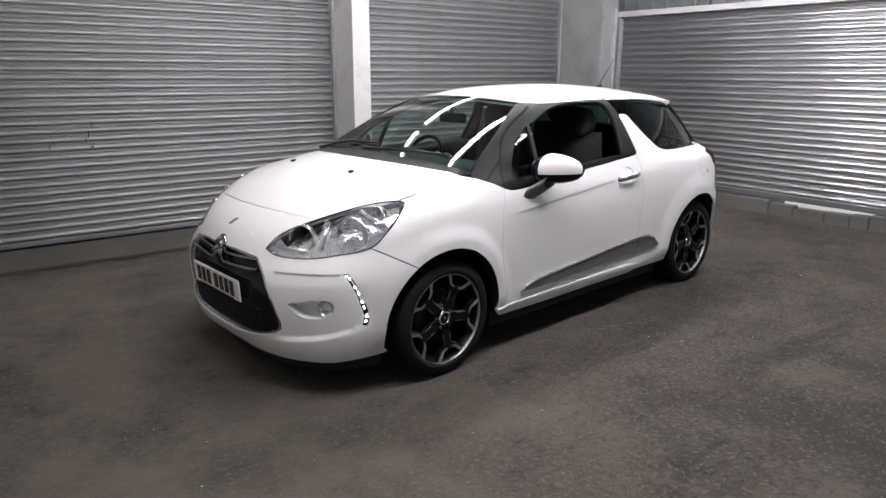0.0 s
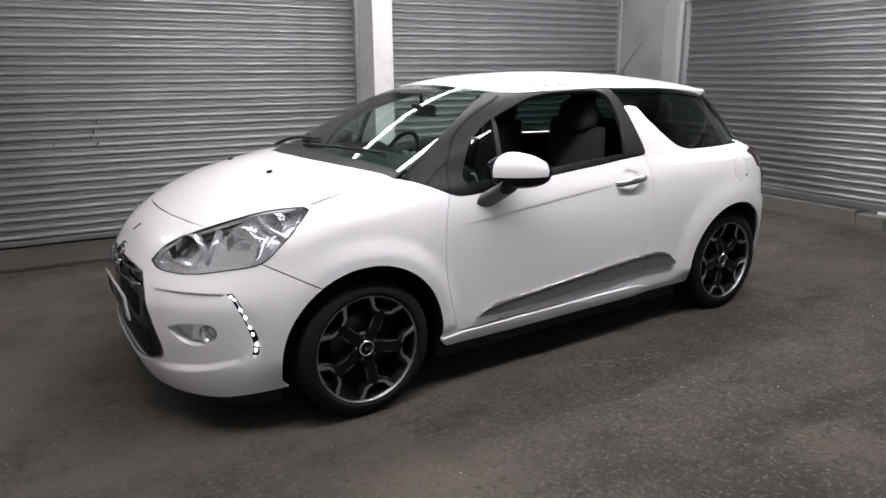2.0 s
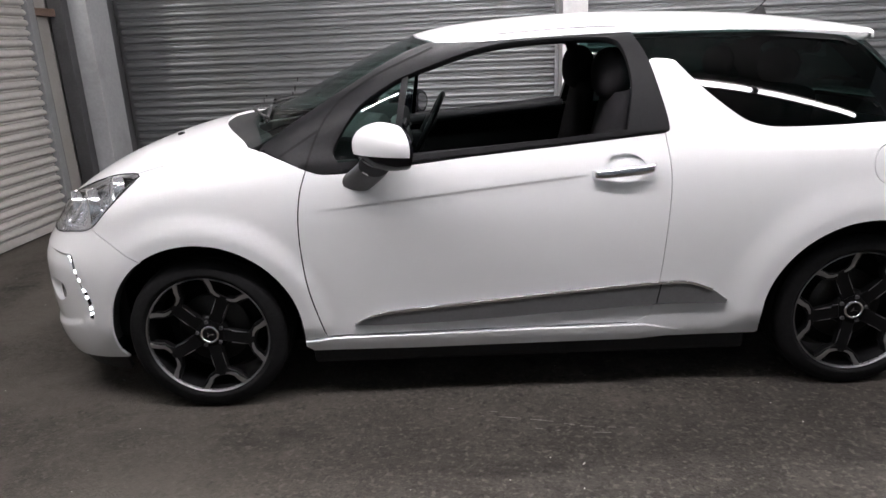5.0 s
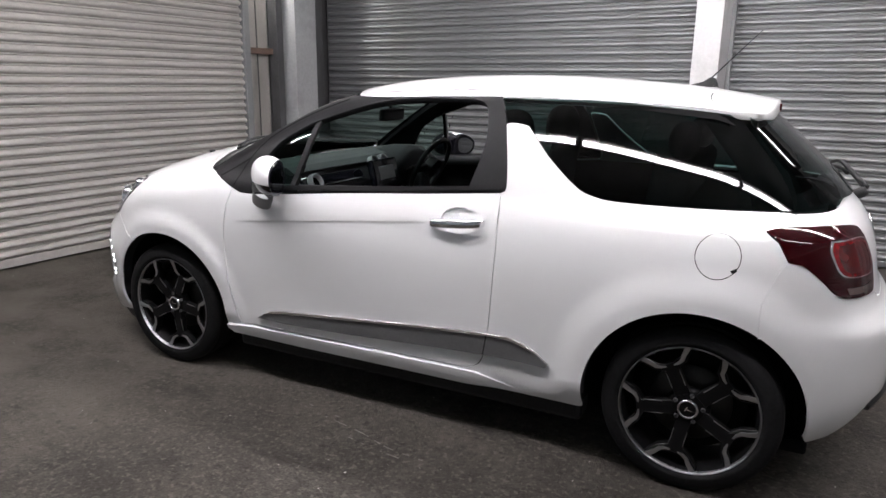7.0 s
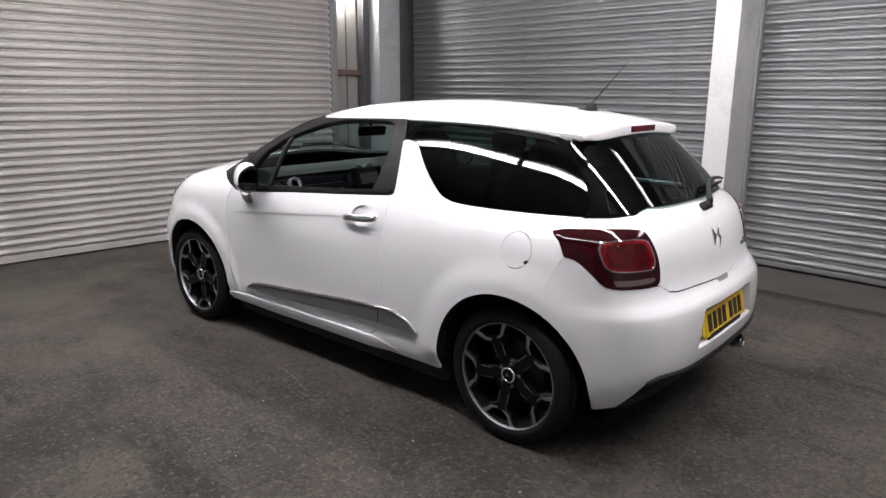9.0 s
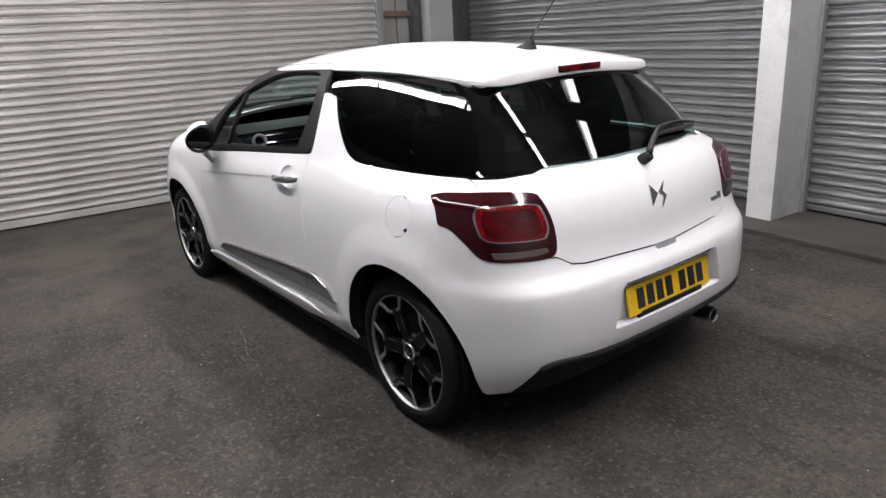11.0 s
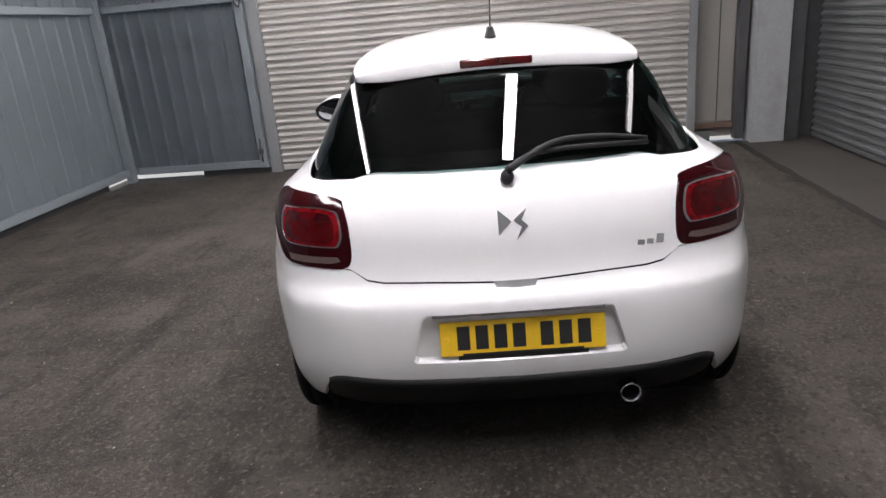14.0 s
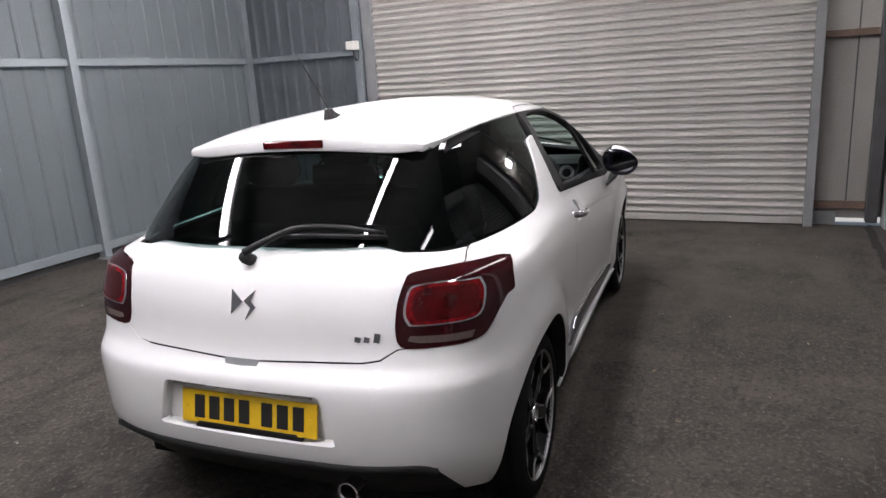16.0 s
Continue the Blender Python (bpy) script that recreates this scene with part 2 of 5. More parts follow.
def box(x0, x1, y0, y1, z0, z1, bevel=0.0, seg=2, bm=None):
    bm = bm or bmesh.new()
    r = bmesh.ops.create_cube(bm, size=1, matrix=Matrix.Translation(((x0 + x1) / 2, (y0 + y1) / 2, (z0 + z1) / 2)) @ Matrix.Diagonal((x1 - x0, y1 - y0, z1 - z0, 1)))
    if bevel:
        es = list({e for v in r["verts"] for e in v.link_edges})
        bmesh.ops.bevel(bm, geom=es, offset=bevel, segments=seg, affect="EDGES", profile=.5)
    return bm


def prism(poly, a, b, axis="y"):
    """A closed outline pushed from a to b along an axis. The outline lies in the other two axes, in order."""
    bm = bmesh.new()
    def at(p, s):
        return {"x": (s, p[0], p[1]), "y": (p[0], s, p[1]), "z": (p[0], p[1], s)}[axis]
    va, vb = [bm.verts.new(at(p, a)) for p in poly], [bm.verts.new(at(p, b)) for p in poly]
    n = len(poly)
    for i in range(n):
        bm.faces.new((va[i], va[(i + 1) % n], vb[(i + 1) % n], vb[i]))
    bm.faces.new(va)
    bm.faces.new(vb)
    bmesh.ops.recalc_face_normals(bm, faces=bm.faces)
    return bm


def lathe(profile, n=48, axis="y", bm=None):
    """Turns (radius, place along the axis) round the axis; an open profile stays open at its ends."""
    bm = bm or bmesh.new()
    rings = []
    for r, s in profile:
        ring = []
        for k in range(n):
            a = 2 * math.pi * k / n
            c, d = r * math.cos(a), r * math.sin(a)
            ring.append(bm.verts.new({"y": (c, s, d), "x": (s, c, d), "z": (c, d, s)}[axis]))
        rings.append(ring)
    for p, q in zip(rings, rings[1:]):
        for k in range(n):
            bm.faces.new((p[k], p[(k + 1) % n], q[(k + 1) % n], q[k]))
    bmesh.ops.recalc_face_normals(bm, faces=bm.faces)
    return bm


def tube(points, radius, n=10, bm=None, taper=None):
    """A round bar along points."""
    bm = bm or bmesh.new()
    pts = [Vector(p) for p in points]
    rings = []
    for i, p in enumerate(pts):
        d = (pts[min(i + 1, len(pts) - 1)] - pts[max(i - 1, 0)]).normalized()
        u = d.orthogonal().normalized() if i == 0 else (u - d * u.dot(d)).normalized()
        w = d.cross(u)
        r = radius if taper is None else radius + (taper - radius) * i / (len(pts) - 1)
        rings.append([bm.verts.new(p + (u * math.cos(2 * math.pi * k / n) + w * math.sin(2 * math.pi * k / n)) * r) for k in range(n)])
    for a, b in zip(rings, rings[1:]):
        for k in range(n):
            bm.faces.new((a[k], a[(k + 1) % n], b[(k + 1) % n], b[k]))
    bm.faces.new(rings[0])
    bm.faces.new(rings[-1])
    bmesh.ops.recalc_face_normals(bm, faces=bm.faces)
    return bm


def flow(*pts, n=6):
    """Points along a smooth curve through the given ones."""
    p = [np.array(q, float) for q in pts]
    p = [2 * p[0] - p[1]] + p + [2 * p[-1] - p[-2]]
    out = []
    for i in range(1, len(p) - 2):
        a, b, c, d = p[i - 1:i + 3]
        for k in range(n):
            s = k / n
            out.append(tuple(.5 * (2 * b + (c - a) * s + (2 * a - 5 * b + 4 * c - d) * s * s + (3 * b - a - 3 * c + d) * s ** 3)))
    return out + [tuple(p[-2])]

# ---- the car's body as a shape ----
def spline(*knots):
    """A smooth monotone curve through (place, value) knots, for arrays."""
    xs = np.array([k[0] for k in knots], float)
    ys = np.array([k[1] for k in knots], float)
    d = np.diff(ys) / np.diff(xs)
    m = np.concatenate([[d[0]], (d[1:] + d[:-1]) / 2, [d[-1]]])
    for i in range(len(d)):
        if abs(d[i]) < 1e-9:
            m[i] = m[i + 1] = 0
        else:
            a, b = m[i] / d[i], m[i + 1] / d[i]
            if a < 0:
                m[i] = 0
            if b < 0:
                m[i + 1] = 0
            r = math.hypot(max(a, 0), max(b, 0))
            if r > 3:
                m[i], m[i + 1] = 3 * max(a, 0) / r * d[i], 3 * max(b, 0) / r * d[i]

    def curve(x):
        x = np.clip(np.asarray(x, float), xs[0], xs[-1])
        i = np.clip(np.searchsorted(xs, x) - 1, 0, len(d) - 1)
        h = xs[i + 1] - xs[i]
        s = (x - xs[i]) / h
        return (ys[i] * (1 + 2 * s) * (1 - s) ** 2 + m[i] * h * s * (1 - s) ** 2
                + ys[i + 1] * s * s * (3 - 2 * s) + m[i + 1] * h * s * s * (s - 1))
    return curve


# Car frame: x back from the front axle, y to the car's right, z up from the ground.
side_profile = spline((.05, .74), (.14, .785), (.20, .805), (.27, .828), (.40, .836), (.55, .845), (.70, .848), (.80, .842), (.88, .828), (.94, .802),
                      (.99, .768), (1.10, .712), (1.24, .638), (1.35, .577), (1.45, .515))
plan_low = spline((-.85, .80), (-.55, .915), (-.25, .975), (0, 1.0), (.45, .985), (1.2, .98), (1.9, .99), (2.46, 1.012), (2.75, .965), (3.1, .86))
plan_high = spline((-.3, .90), (.2, .955), (.6, .99), (1.0, 1.0), (1.7, 1.0), (2.2, .965), (2.6, .875), (2.9, .80))
top_line = spline((-.85, .65), (-.80, .715), (-.72, .79), (-.60, .862), (-.445, .937), (-.228, 1.012), (0, 1.062), (.12, 1.082), (.20, 1.105), (.40, 1.20),
                  (.60, 1.293), (.80, 1.372), (.95, 1.402), (1.2, 1.425), (1.6, 1.436), (1.9, 1.428), (2.3, 1.398), (2.6, 1.352), (2.9, 1.29))
crown = spline((-.8, .16), (-.3, .18), (.1, .20), (.5, .24), (.9, .25), (1.3, .23), (2.0, .21), (2.6, .16))
nose_line = spline((.10, -.72), (.20, -.79), (.30, -.82), (.45, -.832), (.60, -.82), (.70, -.79), (.80, -.74), (1.0, -.5))
tail_line = spline((.10, 2.88), (.20, 2.97), (.30, 3.056), (.42, 3.098), (.55, 3.102), (.625, 3.096), (.65, 3.080), (.675, 3.058), (.70, 3.045), (.86, 3.008), (.95, 2.965),
                   (1.02, 2.90), (1.18, 2.745), (1.33, 2.585), (1.45, 2.45))


def smax(a, b, k):
    h = np.maximum(k - np.abs(a - b), 0) / k
    return np.maximum(a, b) + h * h * k / 4


def step(a, b, x):
    s = np.clip((x - a) / (b - a), 0, 1)
    return s * s * (3 - 2 * s)


def crease_z(x):
    return .772 + .094 * (x - .45)


def y_side(x, z):
    m = step(.93, 1.03, z)
    y = side_profile(z) * (plan_low(x) * (1 - m) + plan_high(x) * m)
    for ax in (0.0, 2.464):
        r = np.hypot(x - ax, z - .30)
        y = y + .019 * (1 - step(.405, .535 if ax else .50, r)) * step(.22, .34, z) * (1 - step(.80, .92, z))
    d = z - crease_z(x)
    return y + .0055 * step(-.008, .008, d) * np.exp(-np.maximum(d, 0) / .10) * step(.40, .62, x) * (1 - step(1.38, 1.47, x))


day_line = spline((.34, .770), (.366, .772), (.413, .777), (.47, .771), (.555, .754), (.613, .722), (.64, .70))
pocket_low = spline((.30, .285), (.40, .288), (.60, .300), (.72, .328), (.775, .362))


def nose_x(a, z):
    """The nose in plan: rounder above, fuller in the bumper."""
    m = step(.54, .72, z)
    pocket = step(.38, .62, a) * (1 - step(-.004, .010, a - day_line(z))) * step(-.012, .026, z - pocket_low(a)) * (1 - step(.604, .620, z))
    return .024 * pocket + nose_line(z) + m * .40 * (a / .78) ** 2.7 + (1 - m) * .33 * (a / .78) ** 3.7


def tail_x(a, z):
    """The tail in plan: rounder above, fuller in the bumper."""
    m = step(.46, .80, z)
    w = step(.92, 1.06, z)
    high = .30 * (a / .78) ** 3.2 + .04 * a * a
    mid = .19 * a * a + .07 * (a / .79) ** 9
    return tail_line(z) - m * (w * high + (1 - w) * mid) - (1 - m) * (.20 * (a / .79) ** 5.5 + .06 * a * a)


def shape(x, y, z, rear=True):
    """Below 0 inside the body."""
    a = np.abs(y)
    v = smax(a - y_side(x, z), (z - top_line(x) + crown(x) * y * y) * .9, .09)
    v = smax(v, (nose_x(a, z) - x) * .9, .11)
    if rear:
        v = smax(v, (x - tail_x(a, z)) * .8, .09 - .035 * (1 - step(.5, .72, z)))
    return v


def march(o, d, span, rear=True, steps=90):
    """Where rays from o along d first meet the body, as an array of points."""
    o, d = np.atleast_2d(o).astype(float), np.atleast_2d(d).astype(float)
    lo, hi, done = np.zeros(len(o)), np.full(len(o), float(span)), np.zeros(len(o), bool)
    prev = np.zeros(len(o))
    for s in np.linspace(0, span, steps):
        p = o + d * s
        inside = (shape(p[:, 0], p[:, 1], p[:, 2], rear) < 0) & ~done
        lo[inside], hi[inside] = prev[inside], s
        done |= inside
        prev[:] = s
    for _ in range(24):
        mid = (lo + hi) / 2
        p = o + d * mid[:, None]
        inside = shape(p[:, 0], p[:, 1], p[:, 2], rear) < 0
        hi = np.where(inside, mid, hi)
        lo = np.where(inside, lo, mid)
    return o + d * hi[:, None], done

# ---- the bay: walls run 4.75 degrees off the car ----
ROOM = pose(0, 0, 0, 0, 0, -4.75)
U0, U1, V0, V1, TOP = -.55, 7.45, -.92, 6.62, 3.35


def wall_part(name, bm, mat, parent=None, label="", smooth=False):
    return link(name, bm, mat, parent, label, smooth, None if parent else ROOM)


def structure(name, bm, mat, label, category, smooth=False):
    return tagged(wall_part(name, bm, mat, None, label, smooth), label, category, kind="structure")


def empty(name, label, category, m, group="", kind=""):
    ob = new(name)
    ob.matrix_basis = m
    return tagged(ob, label, category, group, kind)


def ground_sheet(u0, u1, v0, v1, z, nu, nv, rough, seed):
    bm = bmesh.new()
    g = [[bm.verts.new((u0 + (u1 - u0) * i / nu, v0 + (v1 - v0) * j / nv,
                        z + rough * noise.noise(Vector((i * 8.85 / nu * .8, j * 7.6 / nv * .8, seed))))) for j in range(nv + 1)] for i in range(nu + 1)]
    for i in range(nu):
        for j in range(nv):
            bm.faces.new((g[i][j], g[i + 1][j], g[i + 1][j + 1], g[i][j + 1]))
    return bm


structure("floor", ground_sheet(U0 - .05, U1 + .05, V0 - .1, V1 + .05, -.004, 60, 50, .003, 3), ASPHALT, "worn dark grey-brown asphalt floor with stains and scuffs", "floor", True)
structure("ground", box(-40, 50, -40, 50, -.30, -.05), OUTSIDE, "pale concrete yard outside the bay", "ground")

# concrete strip along the far shutters, with a ragged joint
strip = bmesh.new()
edge = []
for k in range(121):
    u = U0 + (U1 - U0) * k / 120
    edge.append((u, 5.88 + .025 * noise.noise(Vector((u * 2.2, 0, 1))) + .014 * noise.noise(Vector((u * 11, 4, 1)))))
low = [strip.verts.new((u, v, -.004)) for u, v in edge]
top = [strip.verts.new((u, v + .012, .010)) for u, v in edge]
back = [strip.verts.new((u, V1 + .05, .012)) for u, v in edge]
for k in range(120):
    strip.faces.new((low[k], low[k + 1], top[k + 1], top[k]))
    strip.faces.new((top[k], top[k + 1], back[k + 1], back[k]))
grime = bmesh.new()
rows = []
for k, (u, v) in enumerate(edge):
    w = .016 + .030 * max(0, noise.noise(Vector((u * 3.1, 7, 2)))) + .012 * noise.noise(Vector((u * 17, 2, 5)))
    rows.append((grime.verts.new((u, v - .012 - w, .0015)), grime.verts.new((u, v + .004, .0125)), grime.verts.new((u, v + .010 + w * .9, .0145))))
for p, q in zip(rows, rows[1:]):
    for i in range(2):
        grime.faces.new((p[i], q[i], q[i + 1], p[i + 1]))
structure("joint", grime, GRIME, "ragged dark dirt-filled joint between asphalt and concrete", "joint", True)
structure("pavement", strip, CONCRETE, "concrete strip with a ragged dark joint along the shutters", "concrete strip")


def shutter(name, label, width, height, z0, mat, m, pitch=.0746, depth=.021, first=.079):
    """A roller shutter: one mesh for each slat, a bottom bar and two guides. It lies along its own x, facing -y."""
    root = empty(name, label, "roller shutter", m, "roller shutters round the bay", "structure")
    prof = [(.004, 0), (-.003, .003), (-depth * .55, .007), (-depth * .88, .014), (-depth, .023), (-depth * .93, .033), (-depth * .55, .045), (.001, .0535), (.005, .056), (-.003, .059), (-.007, .0635), (-.004, .069), (.004, .0715), (.004, pitch)]
    me = None
    for k in range(int((height - first) / pitch)):
        z = first + k * pitch
        if me is None:
            bm = bmesh.new()
            n = 24
            rows = [[bm.verts.new((width * i / n, y + .0012 * noise.noise(Vector((i * .7, z * 5, width))), q)) for i in range(n + 1)] for y, q in prof]
            for a, b in zip(rows, rows[1:]):
                for i in range(n):
                    bm.faces.new((a[i], a[i + 1], b[i + 1], b[i]))
            ob = part("slat", bm, mat, root, smooth=True)
            me = ob.data
        else:
            ob = new("slat", me)
            ob.parent = root
        ob.location = (0, random.uniform(-.0012, .0012), z)
    part("bottom_bar", box(0, width, -.018, .012, z0, first - .002, .004), mat, root, "folded metal bottom bar")
    return root


def at_far(u, v=V1, z=0):
    return ROOM @ pose(u, v, z)


# far wall
shutter("shutter_1", "closed grey galvanised roller shutter beside a pale column", 4.02, 3.1, .035, SHUTTER, at_far(-.47))
shutter("shutter_2", "closed grey galvanised roller shutter between column and corner post", 3.17, 3.1, .035, SHUTTER, at_far(3.82))
structure("wall_north", box(U0 - .2, U1 + .2, V1 + .06, V1 + .16, -.05, TOP), STEEL_GREY, "grey steel wall behind the far shutters", "wall")
# front wall: shutter turned to face +u
shutter("shutter_3", "closed pale cream roller shutter with ribbed slats", 4.43, 3.1, .012, SHUTTER_PALE, ROOM @ pose(U0 + .02, .93, 0, 0, 0, 90), depth=.032)
structure("wall_west_outer", box(U0 - .30, U0 - .20, .80, 5.42, -.05, TOP), STEEL_GREY, "steel outer wall behind the pale shutter", "wall")
structure("wall_west_corner", box(U0 - .30, U0 - .20, 5.42, V1 + .2, .045, TOP), STEEL_GREY, "steel outer wall behind the corner recess", "wall")
# rear wall
shutter("shutter_4", "closed shiny galvanised roller shutter with daylight under its edge", 6.25, 2.40, .158, SHUTTER_SHINY, ROOM @ pose(U1, 5.95, 0, 0, 0, -90), first=.222)


def post(name, u0, u1, v0, v1, z1, mat, label, cat="steel post", z0=-.01, bevel=.004):
    return structure(name, box(u0, u1, v0, v1, z0, z1, bevel), mat, label, cat)


post("column_1", 3.585, 3.789, 6.20, V1 - .01, TOP, STEEL_PALE, "pale grey painted square steel column between two shutters", "column")
post("guide_1", 3.55, 3.583, V1 - .06, V1 + .05, TOP, STEEL_GREY, "grey folded shutter guide rail", "guide rail")
post("guide_2", 3.791, 3.82, V1 - .06, V1 + .05, TOP, STEEL_GREY, "grey folded shutter guide rail", "guide rail")
post("guide_3", 6.992, 7.026, V1 - .05, V1 + .05, TOP, STEEL_GREY, "grey folded shutter guide rail", "guide rail")
post("column_2", 7.03, 7.36, 5.915, V1 + .05, TOP, STEEL_GREY, "grey boxed steel corner column", "column")
post("column_3", 7.026, 7.225, 5.885, 5.912, 2.30, STEEL_GREY, "grey steel face plate on the corner column", "face plate")
post("corner_trim", 7.229, 7.285, 5.855, 5.912, 2.30, STEEL_MID, "pale grey folded steel edge of the corner column", "trim")
post("jamb_3", 7.365, U1 + .04, 5.88, 5.955, 2.30, STEEL_GREY, "grey shutter jamb in the corner", "jamb")
# upstand under the rear shutter, cut low in steps to shape the daylight streak
for a, b, h in ((-.6, 2.62, .148), (3.655, 5.95, .148)):
    structure("upstand", box(U1 - .085, U1 + .30, a, b, -.02, h, .012), CONCRETE_PALE, "worn pale concrete upstand under the shutter", "upstand")
for a, b, h in ((2.625, 2.80, .128), (2.805, 3.05, .112), (3.055, 3.38, .104), (3.385, 3.65, .120)):
    structure("upstand", box(U1 - .085, U1 + .05, a, b, -.02, h, .012), CONCRETE_PALE, "low stretch of concrete upstand, cut down to let daylight show above", "upstand")
# corner by the front shutter
post("jamb_1", U0 - .03, U0 + .07, 5.362, 5.44, TOP, STEEL_GREY, "grey steel shutter jamb", "jamb")
post("jamb_2", U0 - .03, U0 + .07, .80, .928, TOP, STEEL_GREY, "grey steel shutter jamb", "jamb")
post("column_5", U0 - .10, U0 + .02, 5.86, 5.95, TOP, DARK_STEEL, "dark brown steel upright in the corner recess", "column", .035)
post("column_6", U0 - .10, U0 + .16, 5.985, 6.31, TOP, STEEL_MID, "pale grey boxed steel corner column", "column")
post("guide_4", U0 + .02, U0 + .12, 6.315, 6.46, TOP, DARK_STEEL, "dark shutter guide channel", "guide rail")
post("column_7", U0 - .10, U0 + .015, 6.315, V1 + .05, TOP, DARK_STEEL, "dark steel infill behind the corner guide", "column")
recess = structure("wall_west_recess", box(U0 - .16, U0 - .12, 5.44, 5.86, .05, TOP), BEIGE, "beige-grey panel in the corner recess with a vertical seam", "wall panel")
wall_part("seam", box(U0 - .119, U0 - .114, 5.70, 5.712, .16, TOP), DARK_STEEL, None)
tagged(bpy.data.objects["seam"], "thin dark vertical seam strip on the beige panel", "trim", kind="structure")
structure("kick_plate", box(U0 - .18, U0 - .05, 5.445, 5.63, -.01, .12, .004), STEEL_GREY, "grey kick plate at the foot of the corner recess", "kick plate")
for z in (.15, 1.66):
    tagged(structure("rail", box(U0 - .118, U0 - .04, 5.445, 5.855, z, z + .06, .004), RUST, "rusty brown horizontal rail in the corner recess", "rail"), group="rails in the corner recess")


def ribbed(width, height, pitch, depth, mat, name, label, m, z0=.09, base=.06):
    """Vertical ribbed steel sheet along its own x, facing +y, each rib a narrow raised fold."""
    bm = bmesh.new()
    prof, x = [], 0
    while x < width:
        for dx, y in ((0, 0), (pitch * .70, 0), (pitch * .76, depth), (pitch * .90, depth), (pitch * .96, 0)):
            if x + dx < width:
                prof.append((x + dx, y))
        x += pitch
    prof.append((width, 0))
    a, b = [bm.verts.new((x, y, z0)) for x, y in prof], [bm.verts.new((x, y, z0 + height)) for x, y in prof]
    for i in range(len(prof) - 1):
        bm.faces.new((a[i], a[i + 1], b[i + 1], b[i]))
    bmesh.ops.solidify(bm, geom=bm.faces[:], thickness=.004)
    ob = link(name, bm, mat, None, label, False, m)
    return tagged(ob, label, "wall cladding", kind="structure")


# left wall: pale blue-grey sheets behind a steel frame (faces +v)
ribbed(U1 - U0 + .1, TOP - .1, .205, .014, CLADDING, "wall_south", "pale blue-grey ribbed steel cladding on a steel frame", ROOM @ pose(U0 - .05, V0, 0))
structure("rail_mid", box(U0, U1, V0 + .026, V0 + .085, 1.843, 1.912, .003), CLADDING, "blue-grey horizontal steel rail on the cladding", "rail")
structure("rail_low", box(U0, U1, V0 + .026, V0 + .085, .075, .15, .003), CLADDING, "blue-grey low steel rail on the cladding", "rail")
post("post_1", 1.985, 2.065, V0 + .026, V0 + .12, TOP, CLADDING, "blue-grey steel post standing on a small foot plate")
post("post_2", 5.10, 5.18, V0 + .026, V0 + .12, TOP, CLADDING, "blue-grey steel post standing on a small foot plate")
for u in (2.025, 5.14):
    structure("foot_plate", box(u - .07, u + .07, V0 + .03, V0 + .19, -.004, .010, .002), STEEL_GREY, "small steel foot plate under a post", "foot plate")
post("post_3", U0 + .10, U0 + .19, V0 + .026, V0 + .11, TOP, GATE, "slate-grey corner post of the cladding frame")
# gate left of the front shutter
ribbed(1.70, TOP - .1, .175, .040, GATE, "wall_west_gate", "slate-grey ribbed steel gate leaf with daylight under it", ROOM @ pose(U0 + .05, .80, 0, 0, 0, -90), z0=.065)
structure("gate_rail_mid", box(U0 + .08, U0 + .14, V0 + .15, .80, 1.842, 1.906, .003), GATE, "slate-grey horizontal gate rail", "rail")
structure("gate_rail_low", box(U0 + .08, U0 + .13, V0 + .15, .80, .075, .15, .003), GATE, "slate-grey bottom gate rail", "rail")
post("gate_upright", U0 + .08, U0 + .14, .70, .785, TOP, GATE, "slate-grey gate upright", "upright", .07)
structure("kerb_south", box(U0 + .55, U1, V0 - .06, V0 + .022, -.01, .088), DARK_STEEL, "dark base strip under the cladding", "base strip")
structure("sill_west", box(U0 - .02, U0 + .06, -.02, .80, -.01, .062), DARK_STEEL, "dark floor bar under the gate", "floor bar")
bolt = empty("gate_bolt", "small drop bolt on the gate upright", "bolt", ROOM @ pose(U0 + .15, .745, .26))
part("bar", tube([(0, 0, -.12), (0, 0, .14)], .009), DARK_STEEL, bolt, smooth=True)
part("bracket", box(-.012, .012, -.025, .025, -.03, .03, .003), DARK_STEEL, bolt)
socket = empty("socket_box", "white weatherproof socket box on the gate rail", "socket", ROOM @ pose(U0 + .145, .715, 1.952))
part("box", box(0, .055, -.075, -.004, -.045, .045, .008), SOCKET, socket)
part("cover", box(0, .060, .002, .075, -.050, .046, .008), SOCKET, socket, "pale hinged socket cover")
part("cable", tube(flow((.02, .0, -.045), (.03, .015, -.12), (.025, .05, -.17), (.02, .07, -.10), (.015, .06, -.045)), .006), BLACK_PLASTIC, socket, "looped black cable", True)

# rear wall round its shutter, lintel above
structure("lintel", box(U1 - .10, U1 + .10, V0, V1, 2.205, 2.27, .004), STEEL_PALE, "pale steel lintel over the shiny shutter", "lintel")
ribbed(V1 - V0, 1.0, .20, .02, CLADDING, "wall_east_top", "pale ribbed cladding over the shutter lintel", ROOM @ pose(U1 - .05, V0, 0, 0, 0, 90), z0=2.27)
structure("wall_east", box(U1 + .06, U1 + .14, V0 - .1, .35, -.05, TOP), STEEL_GREY, "grey steel wall beside the rear shutter", "wall")
structure("wall_east_backing", box(U1 + .06, U1 + .14, .35, V1 + .1, .26, TOP), STEEL_GREY, "steel wall behind the rear shutter", "wall")
structure("ceiling", box(U0 - .3, U1 + .2, V0 - .2, V1 + .2, TOP, TOP + .06), ROOF_SHEET, "dark sheet metal roof of the bay", "ceiling")

